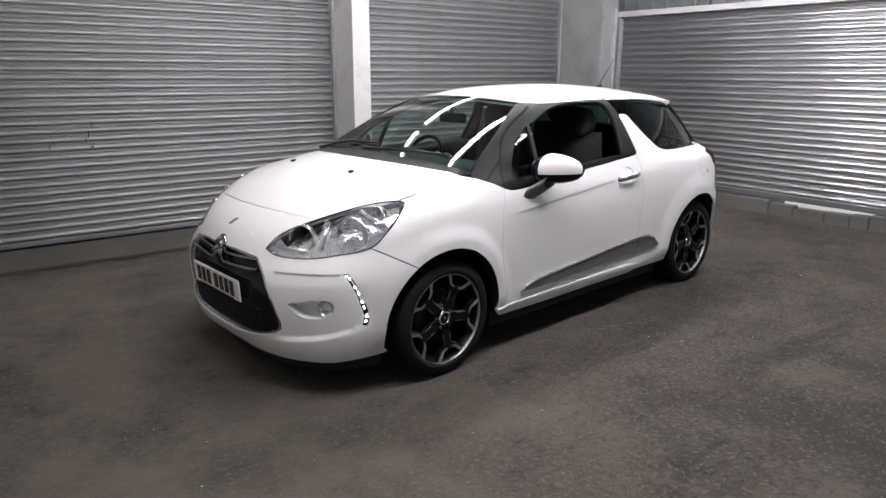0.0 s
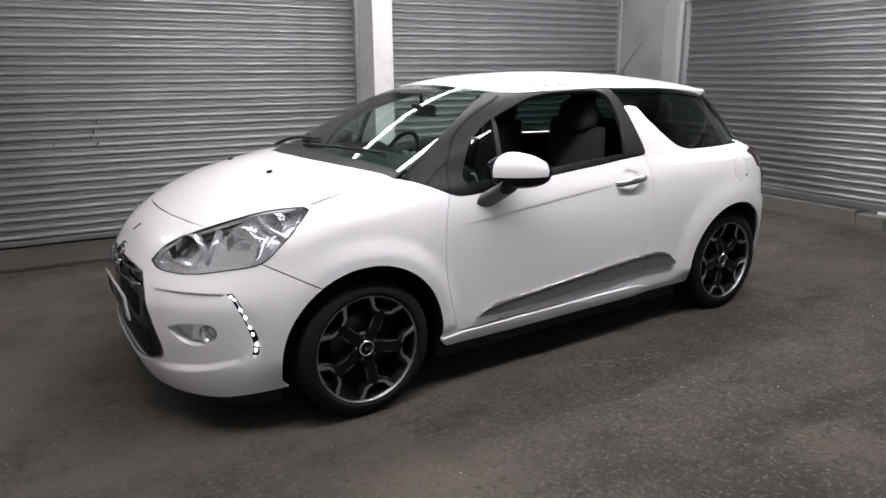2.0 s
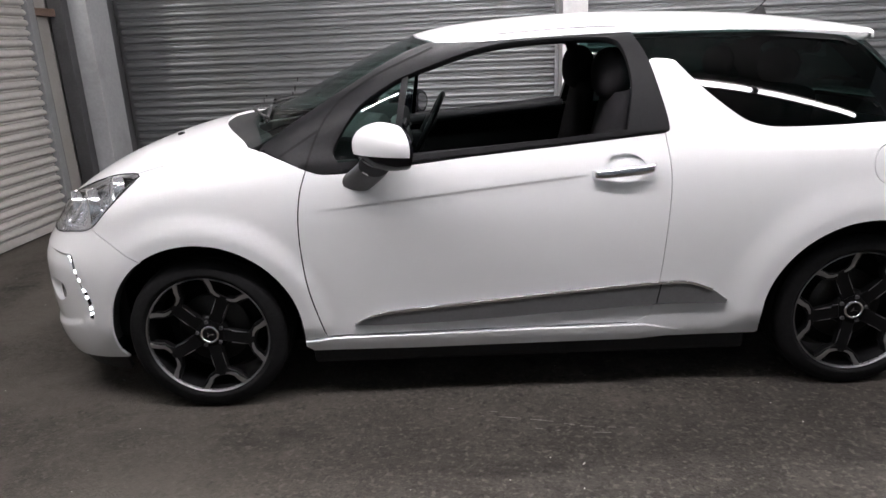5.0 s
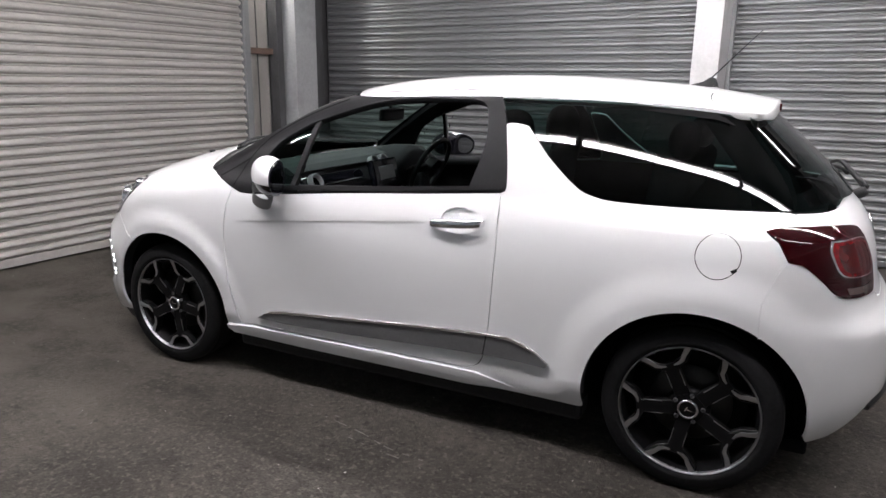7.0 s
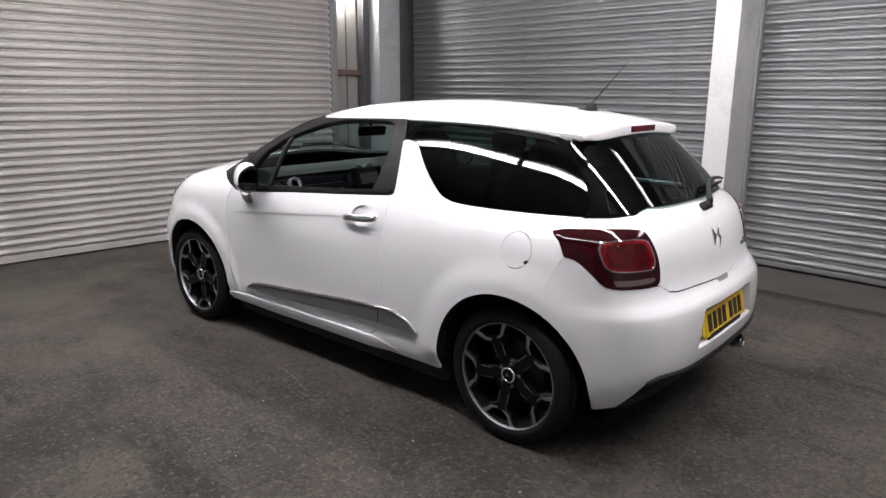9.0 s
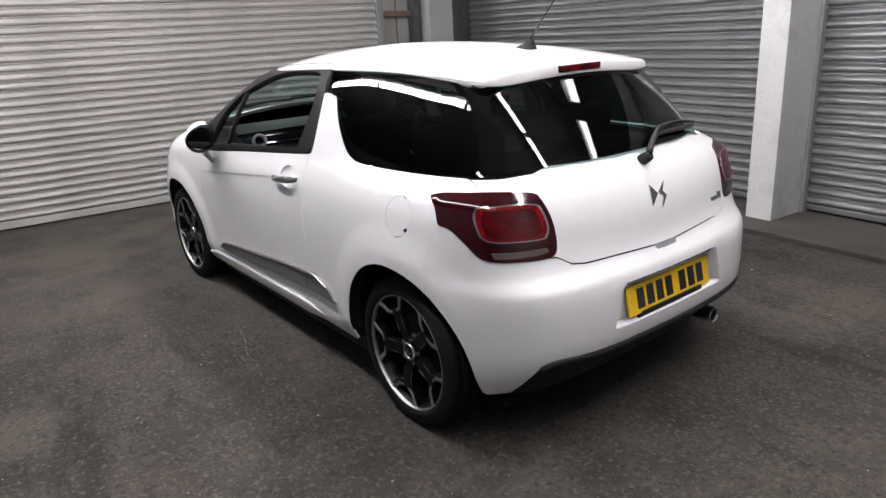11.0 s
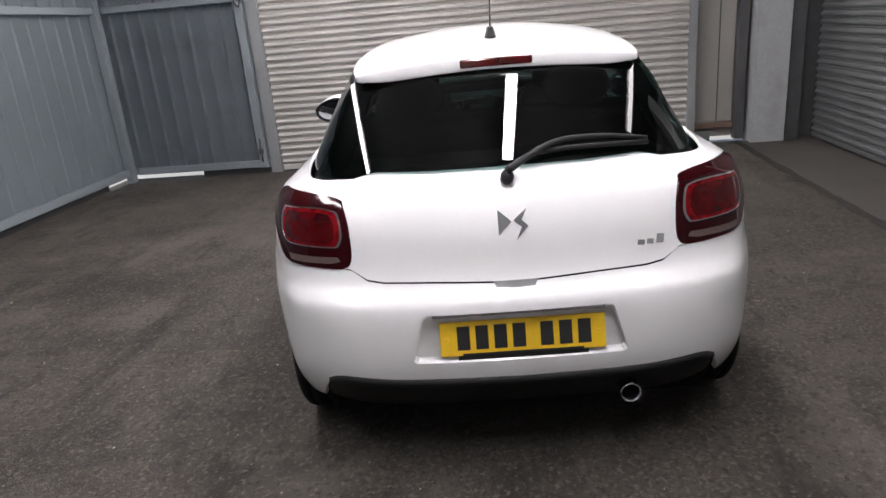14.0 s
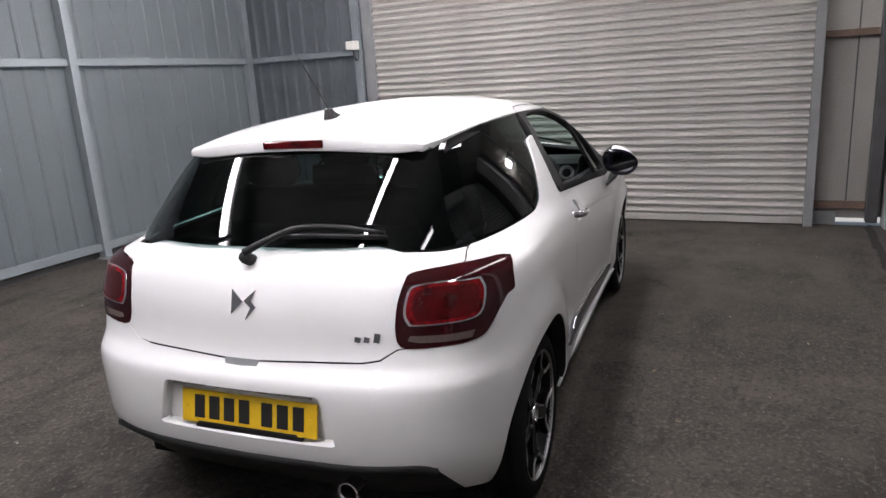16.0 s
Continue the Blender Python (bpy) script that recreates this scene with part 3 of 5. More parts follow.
# lamps: three rows of fluorescent tubes and a bulkhead lamp in the corner
def tube_light(u0, u1, v, mat, z=2.90):
    root = empty("tube_light", "lit fluorescent batten hanging under the roof", "tube light", ROOM @ pose(u0, v, z), "rows of tube lights")
    n = u1 - u0
    part("batten", box(0, n, -.035, .035, .055, .115, .006), FITTING, root)
    part("tube", lathe([(.001, .008), (.042, .008), (.042, n - .008), (.001, n - .008)], 12, "x"), mat, root, "glowing tube")
    for x in (0, n - .008):
        part("end_cap", box(x, x + .008, -.044, .044, -.043, .06, .004), FITTING, root)
    for x in (.3, n - .3):
        part("hanger", tube([(x, 0, .11), (x, 0, TOP - z)], .004, 6), DARK_STEEL, root)


# the tube from u .30 is unseen, added to brighten the front corner
for v, spans in ((1.75, ((.30, 1.97), (2.0, 3.66), (3.72, 5.36), (5.42, 6.95))), (3.73, ((1.9, 3.52), (3.54, 5.18), (5.24, 6.80))), (5.22, ((1.3, 2.9), (2.98, 4.6), (4.85, 6.45)))):
    for k, (a, b) in enumerate(spans):
        tube_light(a, b, v, TUBES_OLD[k] if v > 5 else TUBES[4 if (v < 3 and k == 3) else k + (v > 3)])
bulk = empty("bulkhead_lamp", "bright bulkhead lamp high in the corner recess", "wall lamp", ROOM @ pose(U0 - .11, 5.65, 2.555))
part("base", box(0, .03, -.09, .09, -.09, .09, .01), FITTING, bulk)
part("lens", box(.03, .08, -.075, .075, -.075, .075, .02), LAMP_LENS, bulk, "glowing lens")


# litter and scuffs on the floor
def leaf(u, v, size, turn):
    bm = bmesh.new()
    half = [(0, 0), (.25, .10), (.55, .16), (.8, .10), (1, 0)]
    mid = [bm.verts.new((x, 0, .06 + .05 * math.sin(x * 3))) for x, _ in half]
    for s in (1, -1):
        e = [bm.verts.new((x, s * y, .02 + .10 * y + .05 * math.sin(x * 5 + s))) if y else mid[i] for i, (x, y) in enumerate(half)]
        for i in range(4):
            f = [q for k, q in enumerate((mid[i], mid[i + 1], e[i + 1], e[i])) if q not in (mid[i], mid[i + 1], e[i + 1], e[i])[:k]]
            bm.faces.new(f if s > 0 else f[::-1])
    ob = link("leaf", bm, LEAF, None, "", False, ROOM @ pose(u, v, .0, 0, 0, turn) @ Matrix.Scale(size, 4))
    return tagged(ob, "small dry yellowed leaf lying on the asphalt", "leaf", "litter on the floor")


for u, v, z, a in ((2.50, 5.30, .035, 20), (3.6, 4.75, .03, 80), (4.3, 5.2, .04, 140), (2.2, 4.9, .03, 200), (3.1, 4.6, .028, 300), (4.9, 4.9, .03, 10), (3.9, 5.5, .032, 60), (3.2, .35, .035, 45), (4.4, .10, .03, 120), (4.75, 1.35, .03, 210), (2.4, -.35, .035, 260), (5.2, 6.05, .03, 30)):
    leaf(u, v, z, a)


def scuff(points, width, label):
    bm = bmesh.new()
    pts = flow(*points, n=16)
    for i, (a, b) in enumerate(zip(pts, pts[1:])):
        if noise.noise(Vector((a[0] * 23, a[1] * 23, 2))) < .04:
            continue
        d = np.array((b[1] - a[1], a[0] - b[0]))
        d = d / np.linalg.norm(d) * width * (.6 + .5 * noise.noise(Vector((i * .7, 3, 1))))
        bm.faces.new([bm.verts.new((q[0] + s * d[0], q[1] + s * d[1], .0012)) for q, s in ((a, 1), (a, -1), (b, -1), (b, 1))])
    return tagged(link("scuff", bm, SCUFF, None, "", False, None), label, "scuff", "scuffs on the floor", "structure")


scuff([(3.22, 2.19), (3.40, 2.15), (3.55, 2.10), (3.72, 2.08)], .0045, "pale scratched scuff line on the asphalt")
scuff([(3.36, 2.10), (3.50, 2.07), (3.66, 2.05)], .005, "pale scratched scuff line on the asphalt")
scuff([(3.05, 2.26), (3.14, 2.235), (3.24, 2.22)], .0045, "pale scratched scuff line on the asphalt")

# loose stone chips
random.seed(5)
chips = bmesh.new()
for k in range(420):
    u, v = random.uniform(U0 + .2, U1 - .2), random.uniform(V0 + .2, 5.8)
    s = random.uniform(.002, .006)
    c = Vector((u, v, s * .4 - .003))
    o = [chips.verts.new(c + Vector((random.uniform(-1, 1), random.uniform(-1, 1), random.uniform(-.4, .7))) * s) for _ in range(4)]
    for f in ((0, 1, 2), (0, 3, 1), (1, 3, 2), (2, 3, 0)):
        chips.faces.new([o[i] for i in f])
tagged(link("stone_chips", chips, CHIP, None, "", False, ROOM), "small pale stone chips scattered over the asphalt", "stone chips", kind="stuff")


# old smudges on the far shutter
def smudge(u, z, w, h, lean):
    bm = bmesh.new()
    n = 8
    pts = []
    for k in range(n):
        a = 2 * math.pi * k / n
        r = 1 + .35 * noise.noise(Vector((u * 9 + k, z * 7, 3)))
        pts.append(bm.verts.new((w * r * math.cos(a) + lean * h * math.sin(a), 0, h * r * math.sin(a))))
    bm.faces.new(pts)
    tagged(link("smudge", bm, GRIME, None, "", False, ROOM @ pose(u, V1 - .0235, z)), "small dark smudge on the grey shutter", "smudge", "smudges on the shutter", "structure")


for u, z, w, h, k in ((1.14, .965, .007, .032, .1), (1.172, 1.045, .005, .022, .3), (1.115, .92, .006, .018, 0), (.83, .87, .005, .020, .1), (.86, .905, .006, .010, .0), (1.16, .86, .012, .010, .4)):
    smudge(u, z, w, h, k)


# ---- the car ----
CAR = pose(2.15, 3.165, 0)
car = empty("car", "white three-door hatchback with black pillars and black alloy wheels", "car", CAR)
AXLE_F, AXLE_R, HUB_Z, ARCH = 0.0, 2.464, .30, .372
CYL_F, CYL_R, CYL = .10, 2.35, .85


def lean(p, rear):
    e = 1e-3
    g = np.stack([shape(*(p[:, k] + e * (k == j) for k in range(3)), rear) - shape(*(p[:, k] - e * (k == j) for k in range(3)), rear) for j in range(3)], 1)
    return g / np.linalg.norm(g, axis=1)[:, None]


def view_side(q):
    o = np.stack([q[:, 0], np.full(len(q), 1.3), q[:, 1]], 1)
    return o, np.tile((0., -1., 0.), (len(q), 1))


def view_top(q):
    return np.stack([q[:, 0], q[:, 1], np.full(len(q), 1.8)], 1), np.tile((0., 0., -1.), (len(q), 1))


def view_front(q):
    a = q[:, 0] / CYL
    d = np.stack([-np.cos(a), np.sin(a), 0 * a], 1)
    o = np.stack([CYL_F + 0 * a, 0 * a, q[:, 1]], 1)
    return o + d * 1.6, -d


def view_rear(q):
    a = q[:, 0] / CYL
    d = np.stack([np.cos(a), np.sin(a), 0 * a], 1)
    o = np.stack([CYL_R + 0 * a, 0 * a, q[:, 1]], 1)
    return o + d * 1.6, -d


def front_uv(pts):
    return [(math.atan2(y, CYL_F - x) * CYL, z) for x, y, z in pts]


def rear_uv(pts):
    return [(math.atan2(y, x - CYL_R) * CYL, z) for x, y, z in pts]


def hit(view, uv, rear=True):
    o, d = view(np.array(uv, float))
    return march(o, d, 1.59, rear, 160)[0]


def mirrored(half):
    """A whole outline from its right half, given from the middle to the middle."""
    return list(half) + [(-a, b) for a, b in reversed(half) if abs(a) > 1e-6]


def swap(pts):
    return [(b, a) for a, b in pts]


def area(poly):
    return sum(a[0] * b[1] - b[0] * a[1] for a, b in zip(poly, poly[1:] + poly[:1])) / 2


def fine(poly, gap, inset):
    """Evenly dense outline, drawn in by half a joint."""
    poly = [tuple(p) for k, p in enumerate(poly) if math.dist(p, poly[k - 1]) > 1e-5]
    out = []
    for a, b in zip(poly, poly[1:] + poly[:1]):
        n = max(1, math.ceil(math.dist(a, b) / gap))
        out += [(a[0] + (b[0] - a[0]) * k / n, a[1] + (b[1] - a[1]) * k / n) for k in range(n)]
    if inset:
        s = 1 if area(out) > 0 else -1
        moved = []
        for k, p in enumerate(out):
            a, b = out[k - 1], out[(k + 1) % len(out)]
            t = np.array((b[0] - a[0], b[1] - a[1]))
            t = t / max(np.linalg.norm(t), 1e-9)
            moved.append((p[0] - s * t[1] * inset, p[1] + s * t[0] * inset))
        out = moved
    return out


def inside(poly, q):
    p = np.array(poly)
    r = np.roll(p, -1, 0)
    res = np.zeros(len(q), bool)
    for a, b in zip(p, r):
        c = ((a[1] > q[:, 1]) != (b[1] > q[:, 1]))
        with np.errstate(divide="ignore", invalid="ignore"):
            res ^= c & (q[:, 0] < (b[0] - a[0]) * (q[:, 1] - a[1]) / (b[1] - a[1]) + a[0])
    return res


def skin(name, mat, view, outline, holes=(), gap=.03, off=0.0, rim=.012, inset=.0013, side=1, rear=True, parent=None, label="", crease=(), fair=None, hole_rim=None, tilt=None):
    """A panel of the car's skin: an outline in a view, laid on the body, with a folded edge. side -1 mirrors it to the car's left."""
    from mathutils.geometry import delaunay_2d_cdt
    loops = [fine(outline, gap, inset)] + [fine(h, gap, -inset) for h in holes]
    flat, edges = [], []
    for lp in loops:
        k = len(flat)
        flat += lp
        edges += [(k + i, k + (i + 1) % len(lp)) for i in range(len(lp))]
    for line in crease:
        k = len(flat)
        flat += line
        edges += [(k + i, k + i + 1) for i in range(len(line) - 1)]
    b = np.array(flat)
    gx, gy = np.meshgrid(np.arange(b[:, 0].min(), b[:, 0].max(), gap), np.arange(b[:, 1].min(), b[:, 1].max(), gap))
    gx = gx + (np.arange(gx.shape[0]) % 2)[:, None] * gap / 2
    g = np.stack([gx.ravel(), gy.ravel()], 1)
    ok = inside(loops[0], g)
    for h in loops[1:]:
        ok &= ~inside(h, g)
    g = g[ok]
    if len(g):
        far = np.min(np.hypot(g[:, None, 0] - b[None, :, 0], g[:, None, 1] - b[None, :, 1]), axis=1) > gap * .45
        g = g[far]
    verts, _, faces, *_ = delaunay_2d_cdt([Vector(p) for p in flat] + [Vector(p) for p in g], edges, [], 0, 1e-6)
    uv = np.array([(v.x, v.y) for v in verts])
    tri = np.array([f for f in faces])
    c = uv[tri].mean(1)
    ok = inside(loops[0], c)
    for h in loops[1:]:
        ok &= ~inside(h, c)
    tri = tri[ok]
    p = hit(view, uv, rear)
    nrm = lean(p, rear)
    if fair:
        # pressed glass: one even surface over the whole pane
        ax, deg, even = fair
        a, b2 = [k for k in range(3) if k != ax]
        u, w = p[:, a] - p[:, a].mean(), np.abs(p[:, b2]) if even else p[:, b2] - p[:, b2].mean()
        terms = [(i, j) for i in range(deg + 1) for j in range(deg + 1 - i) if not (even and j % 2) and (even or (i, j) in ((0, 1), (1, 1)) or j == 0)]
        base = lambda u, w: np.stack([u ** i * w ** j for i, j in terms], 1)
        c = np.linalg.lstsq(base(u, w), p[:, ax], rcond=None)[0]
        ua, wb = p[:, a].mean(), p[:, b2].mean()
        pane = lambda u, w: base(u, w) @ c - (tilt(u + ua, w + wb) if tilt else 0)
        p[:, ax] = pane(u, w)
        e = 1e-4
        g = np.zeros_like(p)
        g[:, ax] = 1
        g[:, a] = -(pane(u + e, w) - pane(u - e, w)) / (2 * e)
        g[:, b2] = -(pane(u, w + e) - pane(u, w - e)) / (2 * e)
        if even:
            g[:, b2] *= np.sign(p[:, b2])
        g /= np.linalg.norm(g, axis=1)[:, None]
        nrm = g * np.sign((g * nrm).sum(1))[:, None]
    p = p + nrm * (off(uv[:, 0])[:, None] if callable(off) else off)
    # turn every triangle outwards
    fn = np.cross(p[tri[:, 1]] - p[tri[:, 0]], p[tri[:, 2]] - p[tri[:, 0]])
    flip = (fn * nrm[tri[:, 0]]).sum(1) < 0
    tri[flip] = tri[flip][:, ::-1]
    if rim:
        seen = {}
        for f in tri.tolist():
            for a, q in ((f[0], f[1]), (f[1], f[2]), (f[2], f[0])):
                seen[(a, q)] = seen.get((a, q), 0) + 1
        border = [(a, q) for a, q in seen if (q, a) not in seen]
        p, nrm, tri = p.tolist(), nrm.tolist(), tri.tolist()
        ring = np.concatenate([np.array(h) for h in loops[1:]]) if hole_rim and holes else None
        for a, q in border:
            k = len(p)
            deep = rim
            if ring is not None and np.hypot(*(ring - uv[a]).T).min() < 1e-4:
                deep = hole_rim
            pa, pq, na, nq = (np.array(w) for w in (p[a], p[q], nrm[a], nrm[q]))
            out = np.cross(pq - pa, na)
            out = out / max(np.linalg.norm(out), 1e-9)
            p += [pa.tolist(), pq.tolist(), (pq - nq * deep - out * .002).tolist(), (pa - na * deep - out * .002).tolist()]
            nrm += [((na + out) / 1.41).tolist(), ((nq + out) / 1.41).tolist(), out.tolist(), out.tolist()]
            tri += [[k + 1, k, k + 3], [k + 1, k + 3, k + 2]]
        p, nrm = np.array(p), np.array(nrm)
    if side < 0:
        p, nrm = p * (1, -1, 1), nrm * (1, -1, 1)
        tri = [list(f)[::-1] for f in tri]
    me = bpy.data.meshes.new(name)
    me.from_pydata(np.asarray(p).tolist(), [], [list(map(int, f)) for f in tri])
    me.shade_smooth()
    me.normals_split_custom_set_from_vertices(np.asarray(nrm).tolist())
    me.materials.append(mat)
    ob = new(name, me)
    ob.parent = parent or car
    return tagged(ob, label)


def arc(ax, a0, a1, r=ARCH, n=26):
    """Points on a wheel arch, degrees from the back over the top."""
    return [(ax + r * math.cos(math.radians(a0 + (a1 - a0) * k / n)), HUB_Z + r * math.sin(math.radians(a0 + (a1 - a0) * k / n))) for k in range(n + 1)]


def plain(line):
    return [(x, z) for x, y, z in line]


# shared lines of the skin, on the car's right side
lamp_top = [(-.73, .354, .703), (-.66, .398, .775), (-.537, .501, .838), (-.36, .619, .897), (-.226, .706, .918), (-.195, .738, .912)]
lamp_low = [(-.195, .738, .912), (-.313, .773, .805), (-.405, .752, .724), (-.528, .668, .695), (-.631, .567, .676), (-.714, .43, .679), (-.73, .354, .703)]
tail_top = [(2.636, .776, .950), (2.684, .750, .961), (2.800, .683, .966), (2.860, .610, .963), (2.893, .553, .955), (2.908, .533, .946)]
tail_in = [(2.908, .533, .946), (2.932, .525, .914), (2.953, .515, .868), (2.969, .512, .815), (2.977, .515, .770), (2.979, .526, .749), (2.976, .546, .740)]
tail_low = [(2.976, .546, .740), (2.963, .594, .740), (2.938, .658, .744), (2.913, .704, .747), (2.880, .740, .754), (2.852, .760, .768), (2.818, .776, .803), (2.781, .790, .836),
            (2.750, .798, .855), (2.712, .808, .863), (2.699, .806, .885), (2.678, .795, .920), (2.636, .776, .950)]
tail_seam = [(2.712, .863), (2.690, .828), (2.671, .778), (2.656, .740), (2.651, .701), (2.655, .615)]
hood_side = [(-.590, .285), (-.568, .393), (-.543, .470), (-.520, .513), (-.363, .6185), (-.228, .706), (-.05, .708), (.10, .712), (.205, .695)]
hood_front = [(-.614, 0), (-.607, .16), (-.590, .285)]
hood_back = [(.205, .695), (.13, .55), (.055, .40), (-.005, .22), (-.03, 0)]
pillar_line = [(.275, .995), (.457, 1.112), (.69, 1.252), (.80, 1.305), (.90, 1.338)]
roof_side = [(.915, .475), (.99, .525), (1.12, .546), (1.4, .553), (1.7, .552), (2.0, .545), (2.25, .532), (2.46, .512), (2.565, .492)]
belt_line = [(.275, .982), (.36, .950), (.43, .920), (.55, .905), (1.03, .945), (1.40, .972), (1.725, .998)]
pillar_b = [(1.725, .998), (1.742, 1.012), (1.730, 1.09), (1.690, 1.245), (1.640, 1.348)]
fin_line = [(1.690, 1.245), (1.715, 1.251), (1.775, 1.243), (1.80, 1.222), (1.88, 1.138), (2.0, 1.040), (2.07, 1.010), (2.16, .998), (2.42, .995), (2.70, .998)]
door_front_line = [(.43, .920), (.405, .84), (.391, .74), (.390, .62), (.407, .47), (.455, .278)]
door_rear_line = [(1.725, .998), (1.738, .85), (1.732, .68), (1.714, .46), (1.700, .375), (1.675, .318), (1.62, .288)]

hood_uv = flow(*[(y, x) for x, y in hood_front], n=4) + flow(*[(y, x) for x, y in hood_side], n=4)[1:] + flow(*[(y, x) for x, y in hood_back], n=4)[1:]
skin("bonnet", PAINT, view_top, swap(mirrored(hood_uv)), gap=.03)

flap = [(2.508 + .070 * math.cos(a), .864 + .073 * math.sin(a)) for a in np.linspace(0, 2 * math.pi, 40, endpoint=False)]
wing_top = [(float(p[0]), float(p[2])) for p in hit(view_top, hood_side[5:])]
for s in (1, -1):
    skin("front_wing", PAINT, view_side, plain(lamp_top)[-1:] + wing_top + [(.24, .990)] + flow(*belt_line[:3], n=4) + flow(*door_front_line, n=4)[1:] + [(.40, .262)]
         + arc(AXLE_F, -6, 123) + [(-.405, .724), (-.313, .805)], side=s, gap=.024, inset=.0018)
    handle_cup = [(1.572 + .072 * math.cos(a), .884 + .046 * math.sin(a)) for a in np.linspace(0, 2 * math.pi, 28, endpoint=False)]
    skin("door", PAINT, view_side, flow(*belt_line[2:], n=4) + flow(*door_rear_line, n=4)[1:] + [(.455, .278)] + flow(*door_front_line, n=4)[::-1][1:-1], [handle_cup[::-1]], side=s, gap=.026, inset=.0030,
         crease=[[(x, crease_z(x) + d) for x in np.linspace(.46, 1.44, 50)] for d in (-.007, 0, .007)])
    skin("handle_recess", PAINT, view_side, [(1.57 + (a - 1.57) * 1.2, .878 + (b - .878) * 1.2) for a, b in handle_cup], gap=.02, off=-.014, rim=0, inset=0, side=s)
    skin("sill", PAINT, view_side, [(.372, .250), (.372, .268), (.455, .275), (1.62, .285), (1.665, .284), (1.745, .266), (1.83, .244), (1.84, .229), (1.6, .222), (.8, .218), (.40, .225)], side=s, gap=.025, off=lambda x: .001 + .013 * np.clip((1.80 - x) / .16, 0, 1), rim=.026)
    rear_top = [(2.70, .998), (2.745, .987), (2.797, .968)]
    skin("rear_wing", PAINT, view_side, flow(*fin_line, n=4) + rear_top[1:] + [(2.742, .9645), (2.684, .961), (2.636, .950), (2.678, .920), (2.699, .885), (2.712, .863)]
         + flow(*tail_seam, n=3)[1:] + arc(AXLE_R, 59, 190) + [(2.085, .228), (1.60, .220), (1.60, .2865)]
         + flow(*door_rear_line, n=4)[::-1] + flow(*pillar_b[:4], n=3)[1:], [flap[::-1]] if s < 0 else [], side=s, gap=.024, inset=.0005)
    if s < 0:
        skin("fuel_flap", PAINT, view_side, flap, side=s, gap=.024, inset=.0022)
    roof_edge = [(float(p[0]), float(p[2])) for p in hit(view_top, roof_side, False)]
    glass_hole = flow((.548, .942), (1.05, .971), (1.590, 1.009), n=3) + flow((1.590, 1.009), (1.618, 1.16), (1.605, 1.270), (1.570, 1.322), (1.47, 1.333), (1.25, 1.331), (1.10, 1.315), (.99, 1.288), (.80, 1.226), (.72, 1.188), (.628, 1.129), (.565, 1.048), (.530, .980), (.548, .942), n=4)[1:-1]
    skin("window_frame", SATIN_BLACK, view_side, flow(*pillar_line, n=4) + roof_edge[1:4] + [(1.640, 1.348)] + flow(*pillar_b, n=3)[::-1][1:] + flow(*belt_line, n=4)[::-1][1:],
         [glass_hole], side=s, gap=.025, rim=.03, label="satin black pillar and window frame")
    skin("quarter_light", GLASS_GREEN, view_side, [(.530, .985), (.562, 1.05), (.625, 1.132), (.72, 1.192), (.80, 1.23), (.785, 1.12), (.752, .938), (.535, .935)], side=s, gap=.03, off=-.018, rim=0, inset=0, label="green-tinted fixed quarter light")
    skin("window_divider", SATIN_BLACK, view_side, [(.734, .930), (.760, .930), (.808, 1.235), (.784, 1.225)], side=s, gap=.02, off=-.008, rim=.02, inset=0)
    skin("belt_seal", SATIN_BLACK, view_side, flow((.56, .915), (1.05, .952), (1.725, 1.004), n=4) + flow((1.725, 1.020), (1.05, .970), (.56, .933), n=4), side=s, gap=.02, off=.006, rim=.012, inset=0)
    for line in ([(.430, .925), (.455, 1.0), (.484, 1.062), (.522, 1.115), (.572, 1.162), (.70, 1.237), (.90, 1.319)], [(.335, .966), (.40, 1.005), (.474, 1.049)]):
        q = flow(*line, n=4)
        skin("frame_joint", LINER, view_side, [(x - .003, z + .003) for x, z in q] + [(x + .003, z - .003) for x, z in q[::-1]], side=s, gap=.02, off=.0015, rim=0, inset=0)
    skin("rear_side_window", GLASS_DARK, view_side, [(1.640, 1.345)] + roof_edge[5:8] + [(2.53, 1.270), (2.60, 1.195), (2.665, 1.111), (2.70, 1.05), (2.715, 1.0)] + flow(*fin_line, n=4)[::-1],
         side=s, gap=.026, off=-.003, rim=0, fair=(1, 4, False), tilt=lambda x, z: .08 * step(1.85, 2.6, x) * (z - 1.05) + np.maximum(x - 2.45, 0) ** 2 * (z - .98) + .42 * (z - 1.16) ** 2, label="dark privacy glass rear side window")
    # black printed border behind the glass, down to the tailgate corner
    skin("glass_border", LINER, view_side, [(2.40, 1.30), (2.47, 1.29), (2.53, 1.270), (2.60, 1.195), (2.665, 1.111), (2.70, 1.05), (2.715, 1.0), (2.60, .997), (2.575, 1.06), (2.52, 1.15), (2.46, 1.22)], side=s, gap=.025, off=-.034, rim=0, inset=0)
    skin("roof_gutter", LINER, view_side, [(1.62, 1.350)] + roof_edge[5:8] + [(2.56, 1.28), (2.50, 1.275), (2.44, 1.293), (2.20, 1.318), (1.95, 1.332), (1.66, 1.335)], side=s, gap=.02, off=-.014, rim=0, inset=0)
    # protective strip low on the door and wing
    strip_out = flow((.565, .328), (.62, .358), (.70, .378), (1.05, .407), (1.5, .445), (1.75, .459), (1.83, .452), (1.90, .425), (1.965, .378), n=4) + flow((1.958, .366), (1.70, .368), (1.05, .334), (.70, .324), n=4)
    strip = skin("door_strip", STRIP, view_side, strip_out, side=s, gap=.02, off=.016, rim=.018, inset=0, label="grey satin protective strip with bright top edge")
